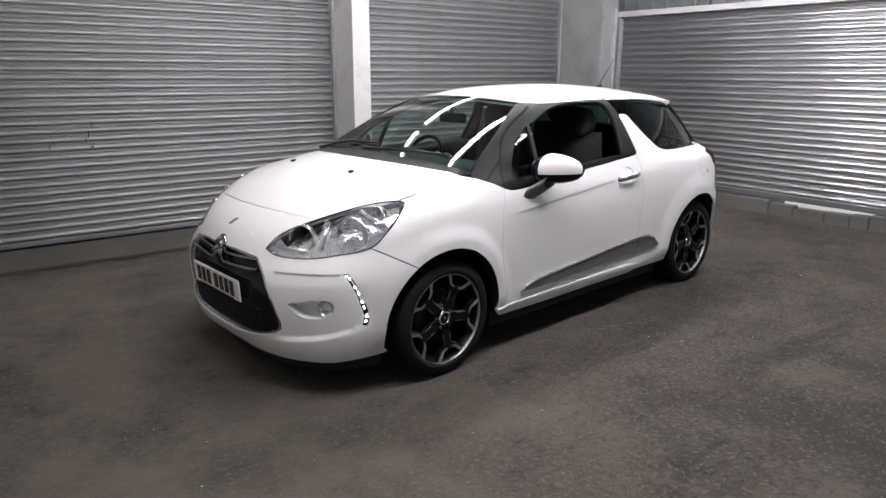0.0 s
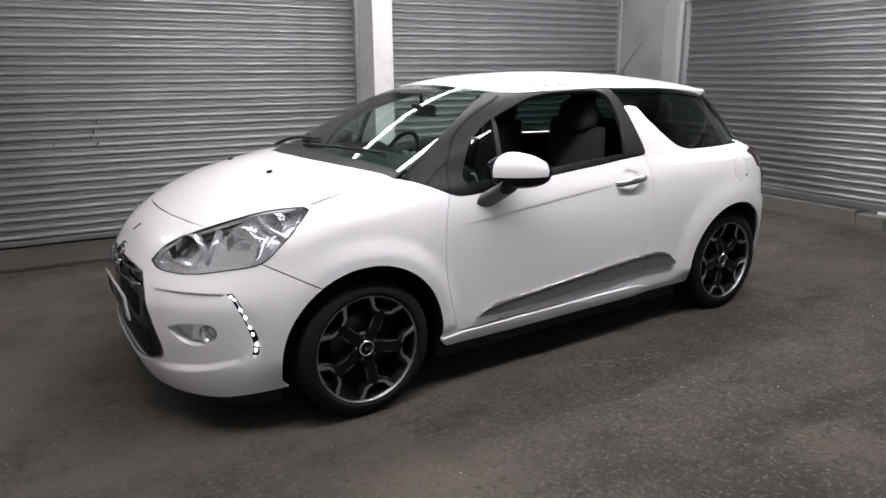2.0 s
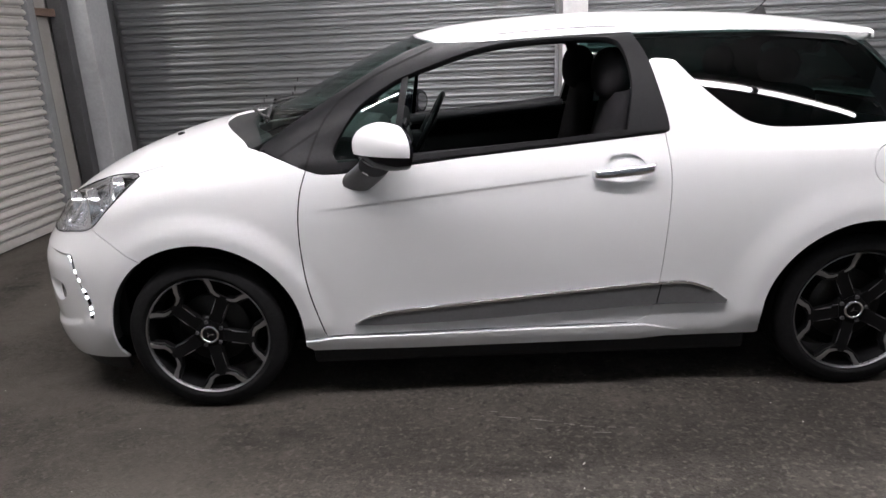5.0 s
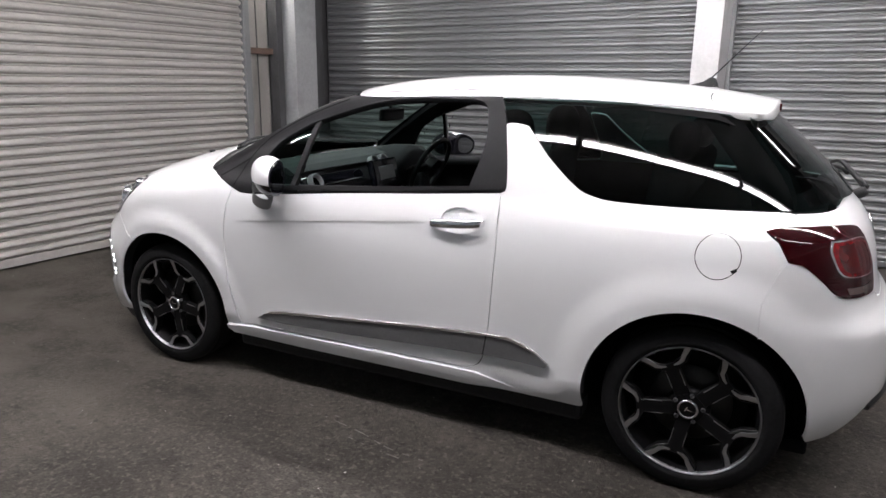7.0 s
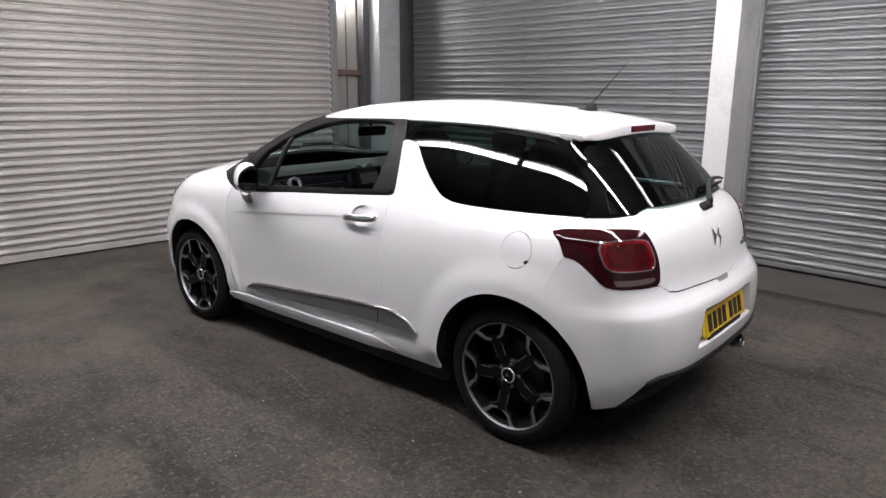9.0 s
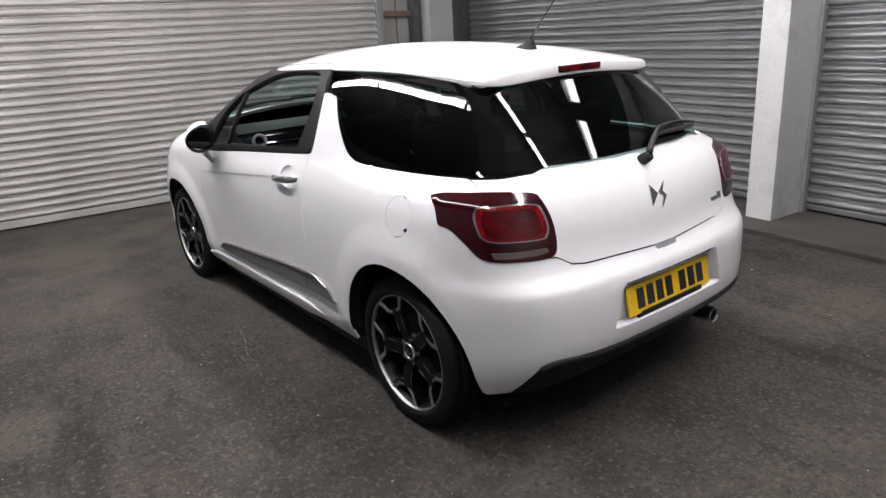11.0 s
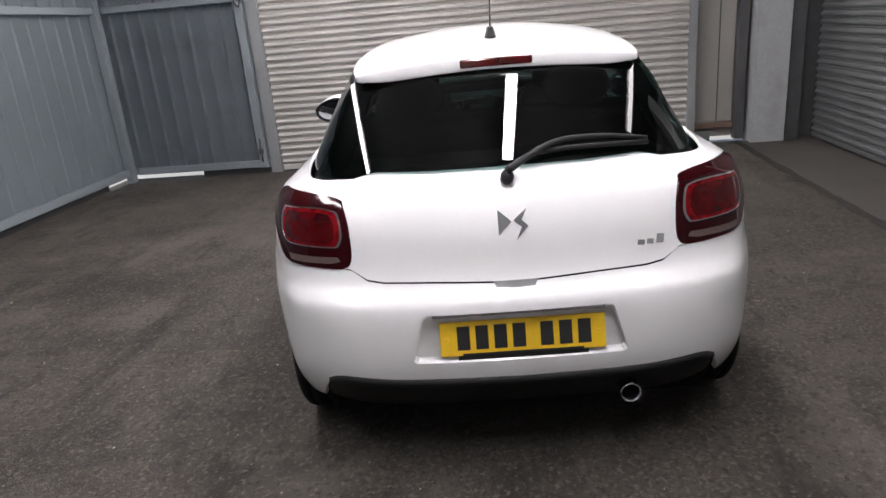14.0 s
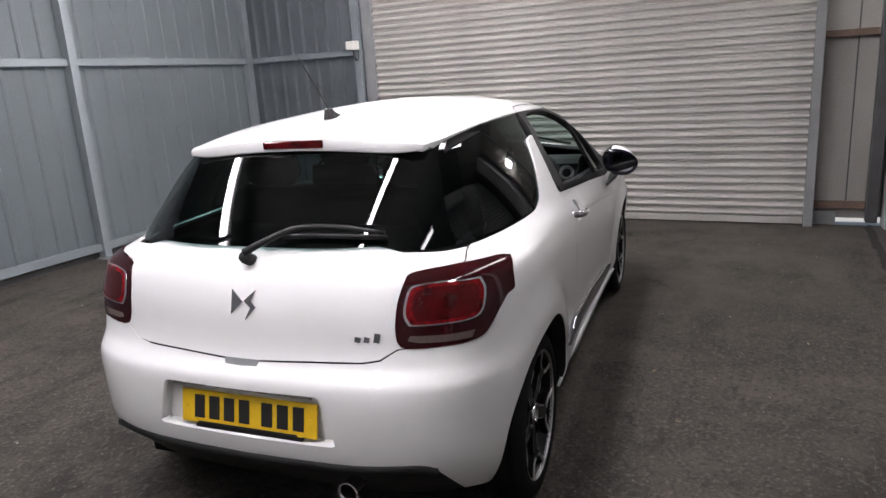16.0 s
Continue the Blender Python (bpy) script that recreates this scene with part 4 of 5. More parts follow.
    skin("bright_edge", CHROME, view_side, flow((.60, .352), (.70, .381), (1.05, .410), (1.5, .448), (1.75, .463), (1.83, .457), (1.905, .428), n=4) + flow((1.90, .420), (1.83, .447), (1.75, .453), (1.5, .438), (1.05, .400), (.70, .371), n=4), side=s, gap=.02, off=.021, rim=.008, inset=0, parent=strip, label="chrome edge")
    skin("strip_joint", LINER, view_side, [(1.712, .455), (1.717, .455), (1.703, .370), (1.698, .370)], side=s, gap=.02, off=.0175, rim=0, inset=0, parent=strip)
    # wheel arch liners
    for ax in (AXLE_F, AXLE_R):
        bm = bmesh.new()
        ring = [(ax + .385 * math.cos(a), HUB_Z + .385 * math.sin(a)) for a in np.linspace(-.18, math.pi + .18, 30)]
        outer = [min(.815, float(q[1]) - .014) for q in hit(view_side, [(x, max(z, .24)) for x, z in ring])]
        o = [bm.verts.new((x, s * max(y, .52), z)) for (x, z), y in zip(ring, outer)]
        i = [bm.verts.new((x, s * .50, z)) for x, z in ring]
        for k in range(29):
            bm.faces.new((o[k], o[k + 1], i[k + 1], i[k]))
        bm.faces.new(i)
        part("arch_liner", bm, LINER, car)
        bm = bmesh.new()
        a, b = arc(ax, -3, 183, ARCH, 40), arc(ax, -3, 183, ARCH + .02, 40)
        pa = [hit(view_side, [q])[0] for q in b]
        o = [bm.verts.new((x, s * (y - .004), z)) for (x, z), (_, y, _) in zip(a, pa)]
        i = [bm.verts.new((x, s * (y - .06), z)) for (x, z), (_, y, _) in zip(a, pa)]
        for k in range(len(a) - 1):
            bm.faces.new((o[k], o[k + 1], i[k + 1], i[k]))
        part("arch_lip", bm, BLACK_PLASTIC, car, "black wheel arch lip")
    # black under-sill
    part("under_sill", box(.38, 2.08, s * .70 - .06, s * .70 + .06, .135, .235, .02), BLACK_PLASTIC, car)

# roof with its spoiler lip
roof_uv = flow((0, .805), (.2, .822), (.35, .858), (.475, .915), n=4) + flow(*[(y, x) for x, y in roof_side], n=4)[1:] + flow((.492, 2.565), (.474, 2.588), (.40, 2.606), (.2, 2.618), (0, 2.622), n=4)[1:]
skin("roof", PAINT, view_top, swap(mirrored(roof_uv)), gap=.032, rear=False, rim=.034)
for s in (1, -1):
    for line, w in (([(.93, .468), (1.02, .497), (1.25, .512), (1.50, .515), (1.585, .524), (1.632, .548)], .0050), ([(2.447, .508), (2.425, .49), (2.405, .455), (2.395, .40), (2.392, .30)], .0045)):
        q = flow(*line, n=5)
        skin("roof_seam", LINER, view_top, [(x, y - w / 2) for x, y in q] + [(x + w, y + w / 2) for x, y in q[::-1]], side=s, gap=.02, off=.0012, rim=0, inset=0, rear=False)
# windscreen, cowl
screen_uv = flow((0, .105), (.3, .13), (.5, .19), (.715, .262), n=4) + flow((.715, .262), (.675, .377), (.643, .475), (.598, .60), (.556, .70), (.472, .905), n=4)[1:] + flow((.472, .905), (.35, .850), (.2, .815), (0, .798), n=4)[1:]
skin("windscreen", GLASS_GREEN, view_top, swap(mirrored(screen_uv)), gap=.035, rim=0, off=-.003, rear=False, fair=(2, 4, True), label="green-tinted windscreen")
skin("cowl", BLACK_PLASTIC, view_top, swap(mirrored(flow((0, -.04), (.22, -.012), (.40, .05), (.55, .125), (.70, .20), n=4) + flow((.675, .29), (.5, .20), (.3, .145), (0, .12), n=4))), gap=.025, off=-.010, rim=.02, inset=0, label="black plastic scuttle below the windscreen")
edge_l = flow((.738, .250), (.697, .377), (.665, .475), (.618, .60), (.576, .70), (.492, .905), n=5)
edge_r = flow((.462, .897), (.546, .70), (.586, .60), (.631, .475), (.663, .377), (.700, .270), n=5)
for s in (1, -1):
    skin("screen_pillar", SATIN_BLACK, view_top, [(x, y) for y, x in edge_l + edge_r], gap=.02, off=.001, rim=0, inset=0, side=s, rear=False, label="satin black windscreen pillar")
skin("screen_band", GLOSS_BLACK, view_top, swap(mirrored(flow((0, .755), (.2, .772), (.35, .808), (.46, .86), n=4) + flow((.472, .905), (.35, .850), (.2, .815), (0, .798), n=4))), gap=.03, off=-.005, rim=0, inset=0, rear=False)

# front bumper with the grille opening
seam = [tuple(float(v) for v in p) for p in hit(view_side, [(-.405 + .202 * k / 8, .722 - .112 * k / 8) for k in range(9)])]
arch_f = hit(view_side, arc(AXLE_F, 124, 190, ARCH, 14))
lip = [(-.345, .785, .205), (-.533, .640, .180), (-.70, .418, .188), (-.775, .2, .2), (-.79, 0, .202)]
bump = front_uv([(float(p[0]), float(p[1]), float(p[2])) for p in hit(view_top, [(-.616, 0), (-.609, .16), (-.592, .285), (-.570, .393), (-.545, .470), (-.532, .498)])])
bump += front_uv(lamp_top[:3][::-1]) + front_uv(lamp_low[::-1][1:5]) + front_uv(seam) + front_uv(arch_f.tolist()) + front_uv(lip)
grille_yz = flow((0, .668), (.17, .672), (.332, .662), n=3) + flow((.332, .662), (.385, .625), (.435, .566), (.480, .45), (.504, .362), (.470, .318), (.34, .285), (.17, .262), (0, .255), n=4)[1:]
grille_uv = front_uv([(float(nose_x(y, z)), y, z) for y, z in grille_yz])
scoop = flow(*front_uv([(-.745, .540, .470), (-.70, .605, .490), (-.641, .669, .497), (-.600, .699, .483), (-.596, .702, .445), (-.643, .664, .410), (-.70, .60, .415), (-.745, .540, .470)]), n=4)[:-1]
pocket_edges = []
for s in (1, -1):
    for d in (-.004, .003, .010):
        pocket_edges.append([(s * q[0], q[1]) for q in front_uv([(float(nose_x(float(day_line(z)) + d, z)), float(day_line(z)) + d, z) for z in np.linspace(.385, .60, 16)])])
    for d in (-.012, .002, .014, .026):
        pocket_edges.append([(s * q[0], q[1]) for q in front_uv([(float(nose_x(a, .33)), a, float(pocket_low(a)) + d) for a in np.linspace(.44, .745, 18)])])
    for z in (.604, .612, .620):
        pocket_edges.append([(s * q[0], q[1]) for q in front_uv([(float(nose_x(a, z)), a, z) for a in np.linspace(.48, .70, 12)])])
bumper = skin("front_bumper", PAINT, view_front, mirrored(bump), [mirrored(grille_uv)[::-1], scoop, [(-a, b) for a, b in scoop]], gap=.026, rim=.012, hole_rim=.048, crease=pocket_edges, inset=.0005)
skin("front_lip", BLACK_PLASTIC, view_front, mirrored(front_uv([(-.79, 0, .200), (-.775, .2, .198), (-.70, .418, .186), (-.533, .640, .178), (-.37, .78, .20), (-.37, .76, .13), (-.53, .60, .12), (-.68, .40, .12), (-.74, .2, .12), (-.75, 0, .12)])), gap=.03, off=-.012, rim=.02, inset=0, label="black lower lip")
for s in (1, -1):
    skin("fog_scoop", PAINT, view_front, [(a, .435 + (b - .435) * 1.15) for a, b in scoop], gap=.02, off=-.045, rim=0, inset=0, side=s)
grille = skin("grille", GLOSS_BLACK, view_front, mirrored([(a * 1.02, .46 + (b - .46) * 1.02) for a, b in grille_uv]), gap=.03, off=-.028, rim=0, inset=0, label="gloss black grille panel in the bumper opening")
ring_in = [(a * .965, .46 + (b - .46) * .955) for a, b in grille_uv]
skin("grille_surround", CHROME, view_front, mirrored(grille_uv), [mirrored(ring_in)[::-1]], gap=.02, off=-.006, rim=.012, inset=.002, parent=grille, label="thin bright surround")


def bar_on_front(line, w, mat, name, off, parent, label=""):
    """A raised bar along (y, z) points on the nose."""
    up = front_uv([(float(nose_x(abs(y), z)), y, z + w / 2) for y, z in line])
    dn = front_uv([(float(nose_x(abs(y), z)), y, z - w / 2) for y, z in line])
    return skin(name, mat, view_front, dn + up[::-1], gap=.015, off=off, rim=.02, inset=0, parent=parent, label=label)


# two chrome chevrons with wings across the upper grille
for dz, w in ((.655, .012), (.612, .012)):
    for s in (1, -1):
        pts = [(s * .012, dz + .028), (s * .055, dz - .012), (s * .09, dz - .016), (s * .20, dz - .012), (s * (.335 if dz > .64 else .355), dz - .004)]
        q = hit(view_front, flow(*front_uv([(float(nose_x(abs(y), z)), y, z) for y, z in pts]), n=3))
        part("chevron_bar", tube([(v[0] + .006, v[1], v[2]) for v in q.tolist()], w * .62, 10), CHROME_DARK, grille, "chrome chevron bar, darkened for the roof it reflects", True)
for s in (1, -1):
    for k in range(2):
        z = .690 - k * .046
        q = hit(view_front, front_uv([(float(nose_x(abs(y), h)), y, h) for y, h in ((s * .002, z + .018), (s * .024, z - .001), (s * .047, z - .020))]))
        part("chevron", tube([(v[0] - .004, v[1], v[2]) for v in q.tolist()], .0125, 10), CHROME_DARK, grille, "chrome chevron badge", True)
for k in range(9):
    z = .285 + k * .016
    bar_on_front([(y, z) for y in np.linspace(-.40 + .002 * k, .40 - .002 * k, 15)], .005, SATIN_BLACK, "grille_slat", -.022, grille)

front_plate = part("number_plate", box(-.009, 0, -.26, .26, -.0555, .0555, .004), WHITE_PLATE, car, "white front number plate with dark bars for characters", m=pose(-.826, 0, .485, 0, -4))
rear_plate = part("number_plate", box(0, .009, -.26, .26, -.0555, .0555, .004), YELLOW_PLATE, car, "yellow rear number plate with dark bars for characters", m=pose(3.068, .010, .512, 0, -12))
for plate, xs in ((front_plate, (-.0115, -.0085)), (rear_plate, (.0085, .0115))):
    for k in range(7):
        y = -.205 + k * .0585 + (.028 if k > 3 else 0)
        part("character_bar", box(xs[0], xs[1], y, y + .040, -.036, .040), PRINT, plate)
    part("lower_print", box(xs[0], xs[1], -.19, .19, -.0545, -.0475), PRINT, plate)
    if plate is rear_plate:
        part("plate_holder", box(-.006, .006, -.205, .205, -.070, -.0555, .002), BLACK_PLASTIC, plate, "black plate holder edge")
    for y in (-.238, .238):
        part("screw_cap", lathe([(.0005, xs[1] + .001), (.006, xs[1] + .001), (.007, xs[0])] if xs[0] > 0 else [(.0005, xs[0] - .001), (.006, xs[0] - .001), (.007, xs[1])], 10, "x"), YELLOW_PLATE if plate is rear_plate else WHITE_PLATE, plate, m=pose(0, y, 0))


# headlamps, day lights, fog lamps
def headlamp(s):
    out = flow(*front_uv(lamp_top), n=4) + flow(*front_uv(lamp_low), n=4)[1:-1]
    lamp = skin("headlight", GLASS_LENS, view_front, out, gap=.03, off=.001, rim=0, side=s, label="clear headlight with chrome reflectors")
    skin("bowl", REFLECTOR, view_front, out, gap=.022, off=-.050, rim=0, inset=.004, side=s, parent=lamp)
    skin("bezel", CUP, view_front, out, [fine(out, .02, .007)[::-1]], gap=.015, off=-.006, rim=.07, inset=.002, side=s, parent=lamp)
    skin("seal", LINER, view_front, out, [fine(out, .02, .0035)[::-1]], gap=.015, off=.0015, rim=.006, inset=0, side=s, parent=lamp, label="thin black seal")
    for (x, y, z), r in (((-.622, .490, .755), .060), ((-.458, .660, .780), .074), ((-.345, .685, .858), .044)):
        p = hit(view_front, front_uv([(x, y, z)]))[0]
        q = p - np.array((-.80, .55, .1)) * .034
        m = Matrix.Translation((q[0], s * q[1], q[2])) @ Vector((-.86, s * .5, .05)).to_track_quat("Z", "Y").to_matrix().to_4x4()
        part("reflector", lathe([(r * .22, -.045), (r * .5, -.038), (r * .8, -.018), (r, .006), (r * 1.06, .008), (r * 1.10, .004), (r * 1.10, -.03)], 24, "z"), CUP, lamp, smooth=True, m=m)
        part("bulb", lathe([(.001, .0), (r * .2, -.004), (r * .24, -.03)], 14, "z"), GLASS_LENS, lamp, smooth=True, m=m)
    for k in range(3):
        a, b = [(-.70, .40, .715), (-.52, .545, .825), (-.40, .640, .868)][k], [(-.63, .53, .690), (-.60, .60, .702), (-.33, .752, .80)][k]
        q = hit(view_front, front_uv([a, b]))
        part("divider", tube([(v[0] + .034, s * (v[1] - .022), v[2]) for v in q], .017, 10), REFLECTOR, lamp, smooth=True)


DRL = [(-.530, .716, .616), (-.515, .736, .585), (-.490, .758, .525), (-.474, .767, .470), (-.459, .771, .413), (-.466, .766, .368)]


def day_light(s):
    line = DRL
    q = flow(*front_uv(line), n=4)
    wide = [(a - .008, b) for a, b in q] + [(a + .014, b) for a, b in q[::-1]]
    d = skin("day_light", GLOSS_BLACK, view_front, wide, gap=.012, off=.0012, rim=.02, inset=0, side=s, label="curved black day light strip with white diodes")
    for k in range(8):
        a, b = q[1 + k * 5 // 2]
        p, nxt = hit(view_front, [(a + .001, b), (q[min(2 + k * 5 // 2, 20)][0] + .001, q[min(2 + k * 5 // 2, 20)][1])])
        n = lean(np.array([p]), True)[0]
        p = p + n * .003
        zz, along = Vector((n[0], s * n[1], n[2])), Vector((nxt[0] - p[0], s * (nxt[1] - p[1]), nxt[2] - p[2] + .006))
        xx = along.cross(zz).normalized()
        m = Matrix.Translation((p[0], s * p[1], p[2])) @ Matrix((xx, zz.cross(xx), zz)).transposed().to_4x4()
        part("diode", box(-.0034, .0034, -.0060, .0060, -.003, .004, .0015), LED, d, m=m)


def fog_lamp(s):
    p = hit(view_front, front_uv([(-.625, .680, .452)]))[0]
    m = Matrix.Translation((p[0] + .016, s * (p[1] - .016), p[2])) @ Vector((-.80, s * .60, 0)).to_track_quat("Z", "Y").to_matrix().to_4x4()
    f = part("fog_light", lathe([(.003, -.030), (.018, -.026), (.028, -.008), (.033, .010), (.037, .012), (.038, -.02)], 24, "z"), REFLECTOR, car, "round chrome-ringed fog light", True, m)
    part("fog_ring", lathe([(.034, .010), (.037, .015), (.040, .012), (.040, -.02)], 24, "z"), DULL_CHROME, f, "satin grey ring", True)
    part("lens", lathe([(.0005, .010), (.02, .008), (.031, .002)], 20, "z"), GLASS_LENS, f, smooth=True)


for s in (1, -1):
    headlamp(s)
    day_light(s)
    fog_lamp(s)

# tail: bumper, tailgate, glass, lamps
arch_r = hit(view_side, arc(AXLE_R, 58, -8, ARCH, 14))
rb = rear_uv([(3.05, 0, .684), (3.05, .078, .686), (3.035, .256, .693), (3.016, .414, .696), (3.004, .468, .704), (2.984, .518, .735)]) + flow(*rear_uv(tail_low[:10]), n=3) + rear_uv(hit(view_side, flow(*tail_seam, n=3)[1:]).tolist()) + rear_uv(arch_r.tolist()) \
    + rear_uv([(2.85, .75, .238), (2.91, .685, .250), (2.95, .64, .315), (2.985, .60, .375), (3.03, .52, .392), (3.06, .35, .384), (3.08, .15, .377), (3.08, 0, .376)])
recess_yz = [(0, .606), (.275, .606), (.290, .598), (.330, .452), (.320, .445), (0, .442)]
recess_uv = rear_uv([(3.08, y, z) for y, z in recess_yz])
skin("rear_bumper", PAINT, view_rear, mirrored(rb), [mirrored(recess_uv)[::-1]], gap=.024, rim=.018, hole_rim=.05, inset=.0005)
skin("plate_recess", PAINT, view_rear, mirrored([(a * 1.05, .525 + (b - .525) * 1.1) for a, b in recess_uv]), gap=.04, off=-.044, rim=0, inset=0)
part("plate_lamp_bar", box(3.035, 3.085, -.27, .27, .590, .606, .005), CHROME, car, "chrome strip over the rear plate")
skin("rear_diffuser", BLACK_PLASTIC, view_rear, mirrored(rear_uv([(3.08, 0, .378), (3.08, .15, .379), (3.06, .35, .386), (3.03, .52, .394), (2.985, .60, .377), (2.95, .64, .317), (2.91, .685, .252), (2.86, .70, .20), (2.90, .5, .19), (2.95, .2, .19), (2.95, 0, .19)])), gap=.03, off=-.024, rim=.02, inset=0, label="black lower rear diffuser")
lip_side = hit(view_rear, flow(*rear_uv([(3.08, 0, .378), (3.06, .35, .384), (3.03, .52, .392), (3.005, .572, .388), (2.98, .602, .372)]), n=6)).tolist()
lip_side = [(x - .008, y - .004, z - .012) for x, y, z in lip_side]
part("diffuser_lip", tube([(x, -y, z) for x, y, z in lip_side[:0:-1]] + lip_side, .0165, 10), BLACK_PLASTIC, car, "rounded upper edge of the black diffuser", True)
tg = rear_uv([(2.89, 0, 1.020), (2.88, .25, 1.020), (2.85, .415, 1.022), (2.835, .445, 1.014), (2.828, .475, 1.004), (2.77, .57, .998)] + hit(view_side, flow((2.712, .9965), (2.745, .987), (2.797, .968), n=3)).tolist()) \
    + rear_uv(tail_top[3:]) + flow(*rear_uv(tail_in), n=3)[1:] + rear_uv([(2.982, .520, .738), (3.004, .468, .707), (3.016, .414, .699), (3.035, .256, .696), (3.05, .078, .689), (3.05, 0, .687)])
tailgate = skin("tailgate", PAINT, view_rear, mirrored(tg), gap=.028, inset=.0015)
# flat grey patch: the shade of the handle recess put into colour
skin("handle_recess", STEEL_GREY, view_rear, mirrored(rear_uv([(3.05, 0, .690), (3.05, .07, .690), (3.05, .058, .672), (3.05, 0, .670)])), gap=.02, off=.001, rim=0, inset=0, parent=tailgate)
rg = rear_uv([(2.58, 0, 1.335), (2.58, .3, 1.333), (2.56, .47, 1.322), (2.53, .515, 1.303), (2.52, .522, 1.279), (2.669, .582, 1.111), (2.70, .648, 1.000), (2.77, .567, 1.001), (2.828, .473, 1.007), (2.835, .443, 1.017), (2.85, .415, 1.025), (2.88, .25, 1.023), (2.89, 0, 1.023)])
rglass = skin("rear_window", GLASS_DARK, view_rear, mirrored(rg), gap=.026, off=-.002, rim=0, fair=(0, 4, False), tilt=lambda y, z: .45 * (z - 1.17) ** 2 - .016, label="dark privacy glass rear window")
border_in = [(a * .86, 1.165 + (b - 1.165) * .84) for a, b in rg]
skin("glass_border", LINER, view_rear, mirrored([(a * 1.05, b) for a, b in rg]), [mirrored(border_in)[::-1]], gap=.03, off=-.032, rim=0, inset=0, parent=rglass, label="black printed glass border")
lip_line = flow((2.567, .491), (2.590, .474), (2.608, .40), (2.620, .2), (2.624, 0), n=5)
lip_pts = hit(view_top, lip_line + [(x, -y) for x, y in lip_line[-2::-1]], False)
bm = bmesh.new()
rows = [[bm.verts.new((p[0] + dx, p[1], p[2] + dz * (1 - .65 * (abs(p[1]) / .491) ** 8))) for dx, dz in ((-.006, .0), (.002, -.004), (.004, -.010), (.006, -.044), (.003, -.050), (-.03, -.052))] for p in lip_pts.tolist()]
for p, q in zip(rows, rows[1:]):
    for i in range(5):
        bm.faces.new((p[i], p[i + 1], q[i + 1], q[i]))
bmesh.ops.recalc_face_normals(bm, faces=bm.faces)
part("spoiler_lip", bm, PAINT, car, "white spoiler lip over the rear window", True)
brake = part("brake_light", box(-.006, .008, -.123, .123, -.014, .014, .005), RED_LENS, car, "red high brake light in the spoiler lip", m=pose(2.626, 0, float(lip_pts[len(lip_pts) // 2][2]) - .027, 0, 2))
part("spoiler_underside", box(2.50, 2.60, -.46, .46, 1.300, 1.312, .004), PAINT, car)
for s in (1, -1):
    out = flow(*rear_uv(tail_top), n=4) + flow(*rear_uv(tail_in), n=4)[1:] + flow(*rear_uv(tail_low), n=4)[1:-1]
    tl = skin("tail_light", DARK_RED, view_rear, out, gap=.025, off=.004, rim=.02, side=s, label="dark red tail light with a bright inner ring")
    ring = rear_uv([(2.822, .735, .927), (2.890, .640, .929), (2.917, .568, .922), (2.932, .544, .905), (2.956, .536, .850), (2.962, .548, .816), (2.955, .575, .807), (2.890, .710, .815), (2.858, .744, .830), (2.838, .751, .862), (2.821, .747, .900)])
    ro = flow(*(ring + ring[:1]), n=4)[:-1]
    c = np.mean(ring, 0)
    skin("light_ring", CHROME, view_rear, ro, [[tuple(c + (np.array(q) - c) * .938) for q in ro][::-1]], gap=.015, off=.0065, rim=.006, inset=0, side=s, parent=tl, label="bright ring")
    skin("red_lens", RED_LENS, view_rear, [tuple(c + (np.array(q) - c) * .938) for q in ro], gap=.02, off=.0055, rim=0, inset=0, side=s, parent=tl, label="bright red lens")
    shrink = lambda f: [tuple(c + (np.array(q) - c) * (1 - f * (.62 + .9 * abs(q[1] - c[1])))) for q in ro]
    skin("red_reflector", RED_GLOW, view_rear, shrink(.06), [shrink(.34)[::-1]], gap=.014, off=.0062, rim=0, inset=0, side=s, parent=tl, label="bright red reflector band inside the ring")
    skin("reversing_lens", SMOKE_LENS, view_rear, rear_uv([(2.883, .731, .784), (2.930, .650, .779), (2.965, .556, .778), (2.971, .549, .764), (2.963, .580, .757), (2.935, .660, .758), (2.893, .724, .762)]), gap=.02, off=.0055, rim=0, inset=0, side=s, parent=tl, label="smoked reversing lens")


# dark liners behind the joints, floor pan, headlining
for s in (1, -1):
    skin("door_liner", LINER, view_side, [(.36, .26), (.37, .90), (.45, .905), (1.03, .935), (1.72, .985), (2.15, .985), (2.66, .985), (2.66, .70), (2.40, .695), (2.15, .60), (2.06, .40), (2.04, .26)], gap=.06, off=-.018, rim=0, inset=0, side=s)
    skin("wing_liner", LINER, view_side, [(-.36, .735), (-.20, .85), (.0, .93), (.37, .93), (.37, .55), (.25, .62), (.0, .69), (-.2, .645)], gap=.05, off=-.016, rim=0, inset=0, side=s)
skin("bonnet_liner", LINER, view_top, [(-.68, -.45), (-.68, .45), (-.45, .58), (.15, .67), (.0, 0), (.15, -.67), (-.45, -.58)], gap=.06, off=-.02, rim=0, inset=0)
skin("tail_liner", LINER, view_rear, mirrored([(0, .97), (.46, .97), (.72, .93), (.75, .40), (0, .40)]), gap=.06, off=-.05, rim=0, inset=0)
skin("nose_liner", LINER, view_front, mirrored([(0, .80), (.40, .80), (.75, .72), (.92, .62), (.92, .24), (0, .22)]), gap=.06, off=-.075, rim=0, inset=0)
skin("headlining", SEAT, view_top, [(1.0, -.40), (1.0, .40), (1.2, .50), (2.2, .47), (2.46, .40), (2.46, -.40), (2.2, -.47), (1.2, -.50)], gap=.06, off=-.035, rim=0, inset=0, rear=False)
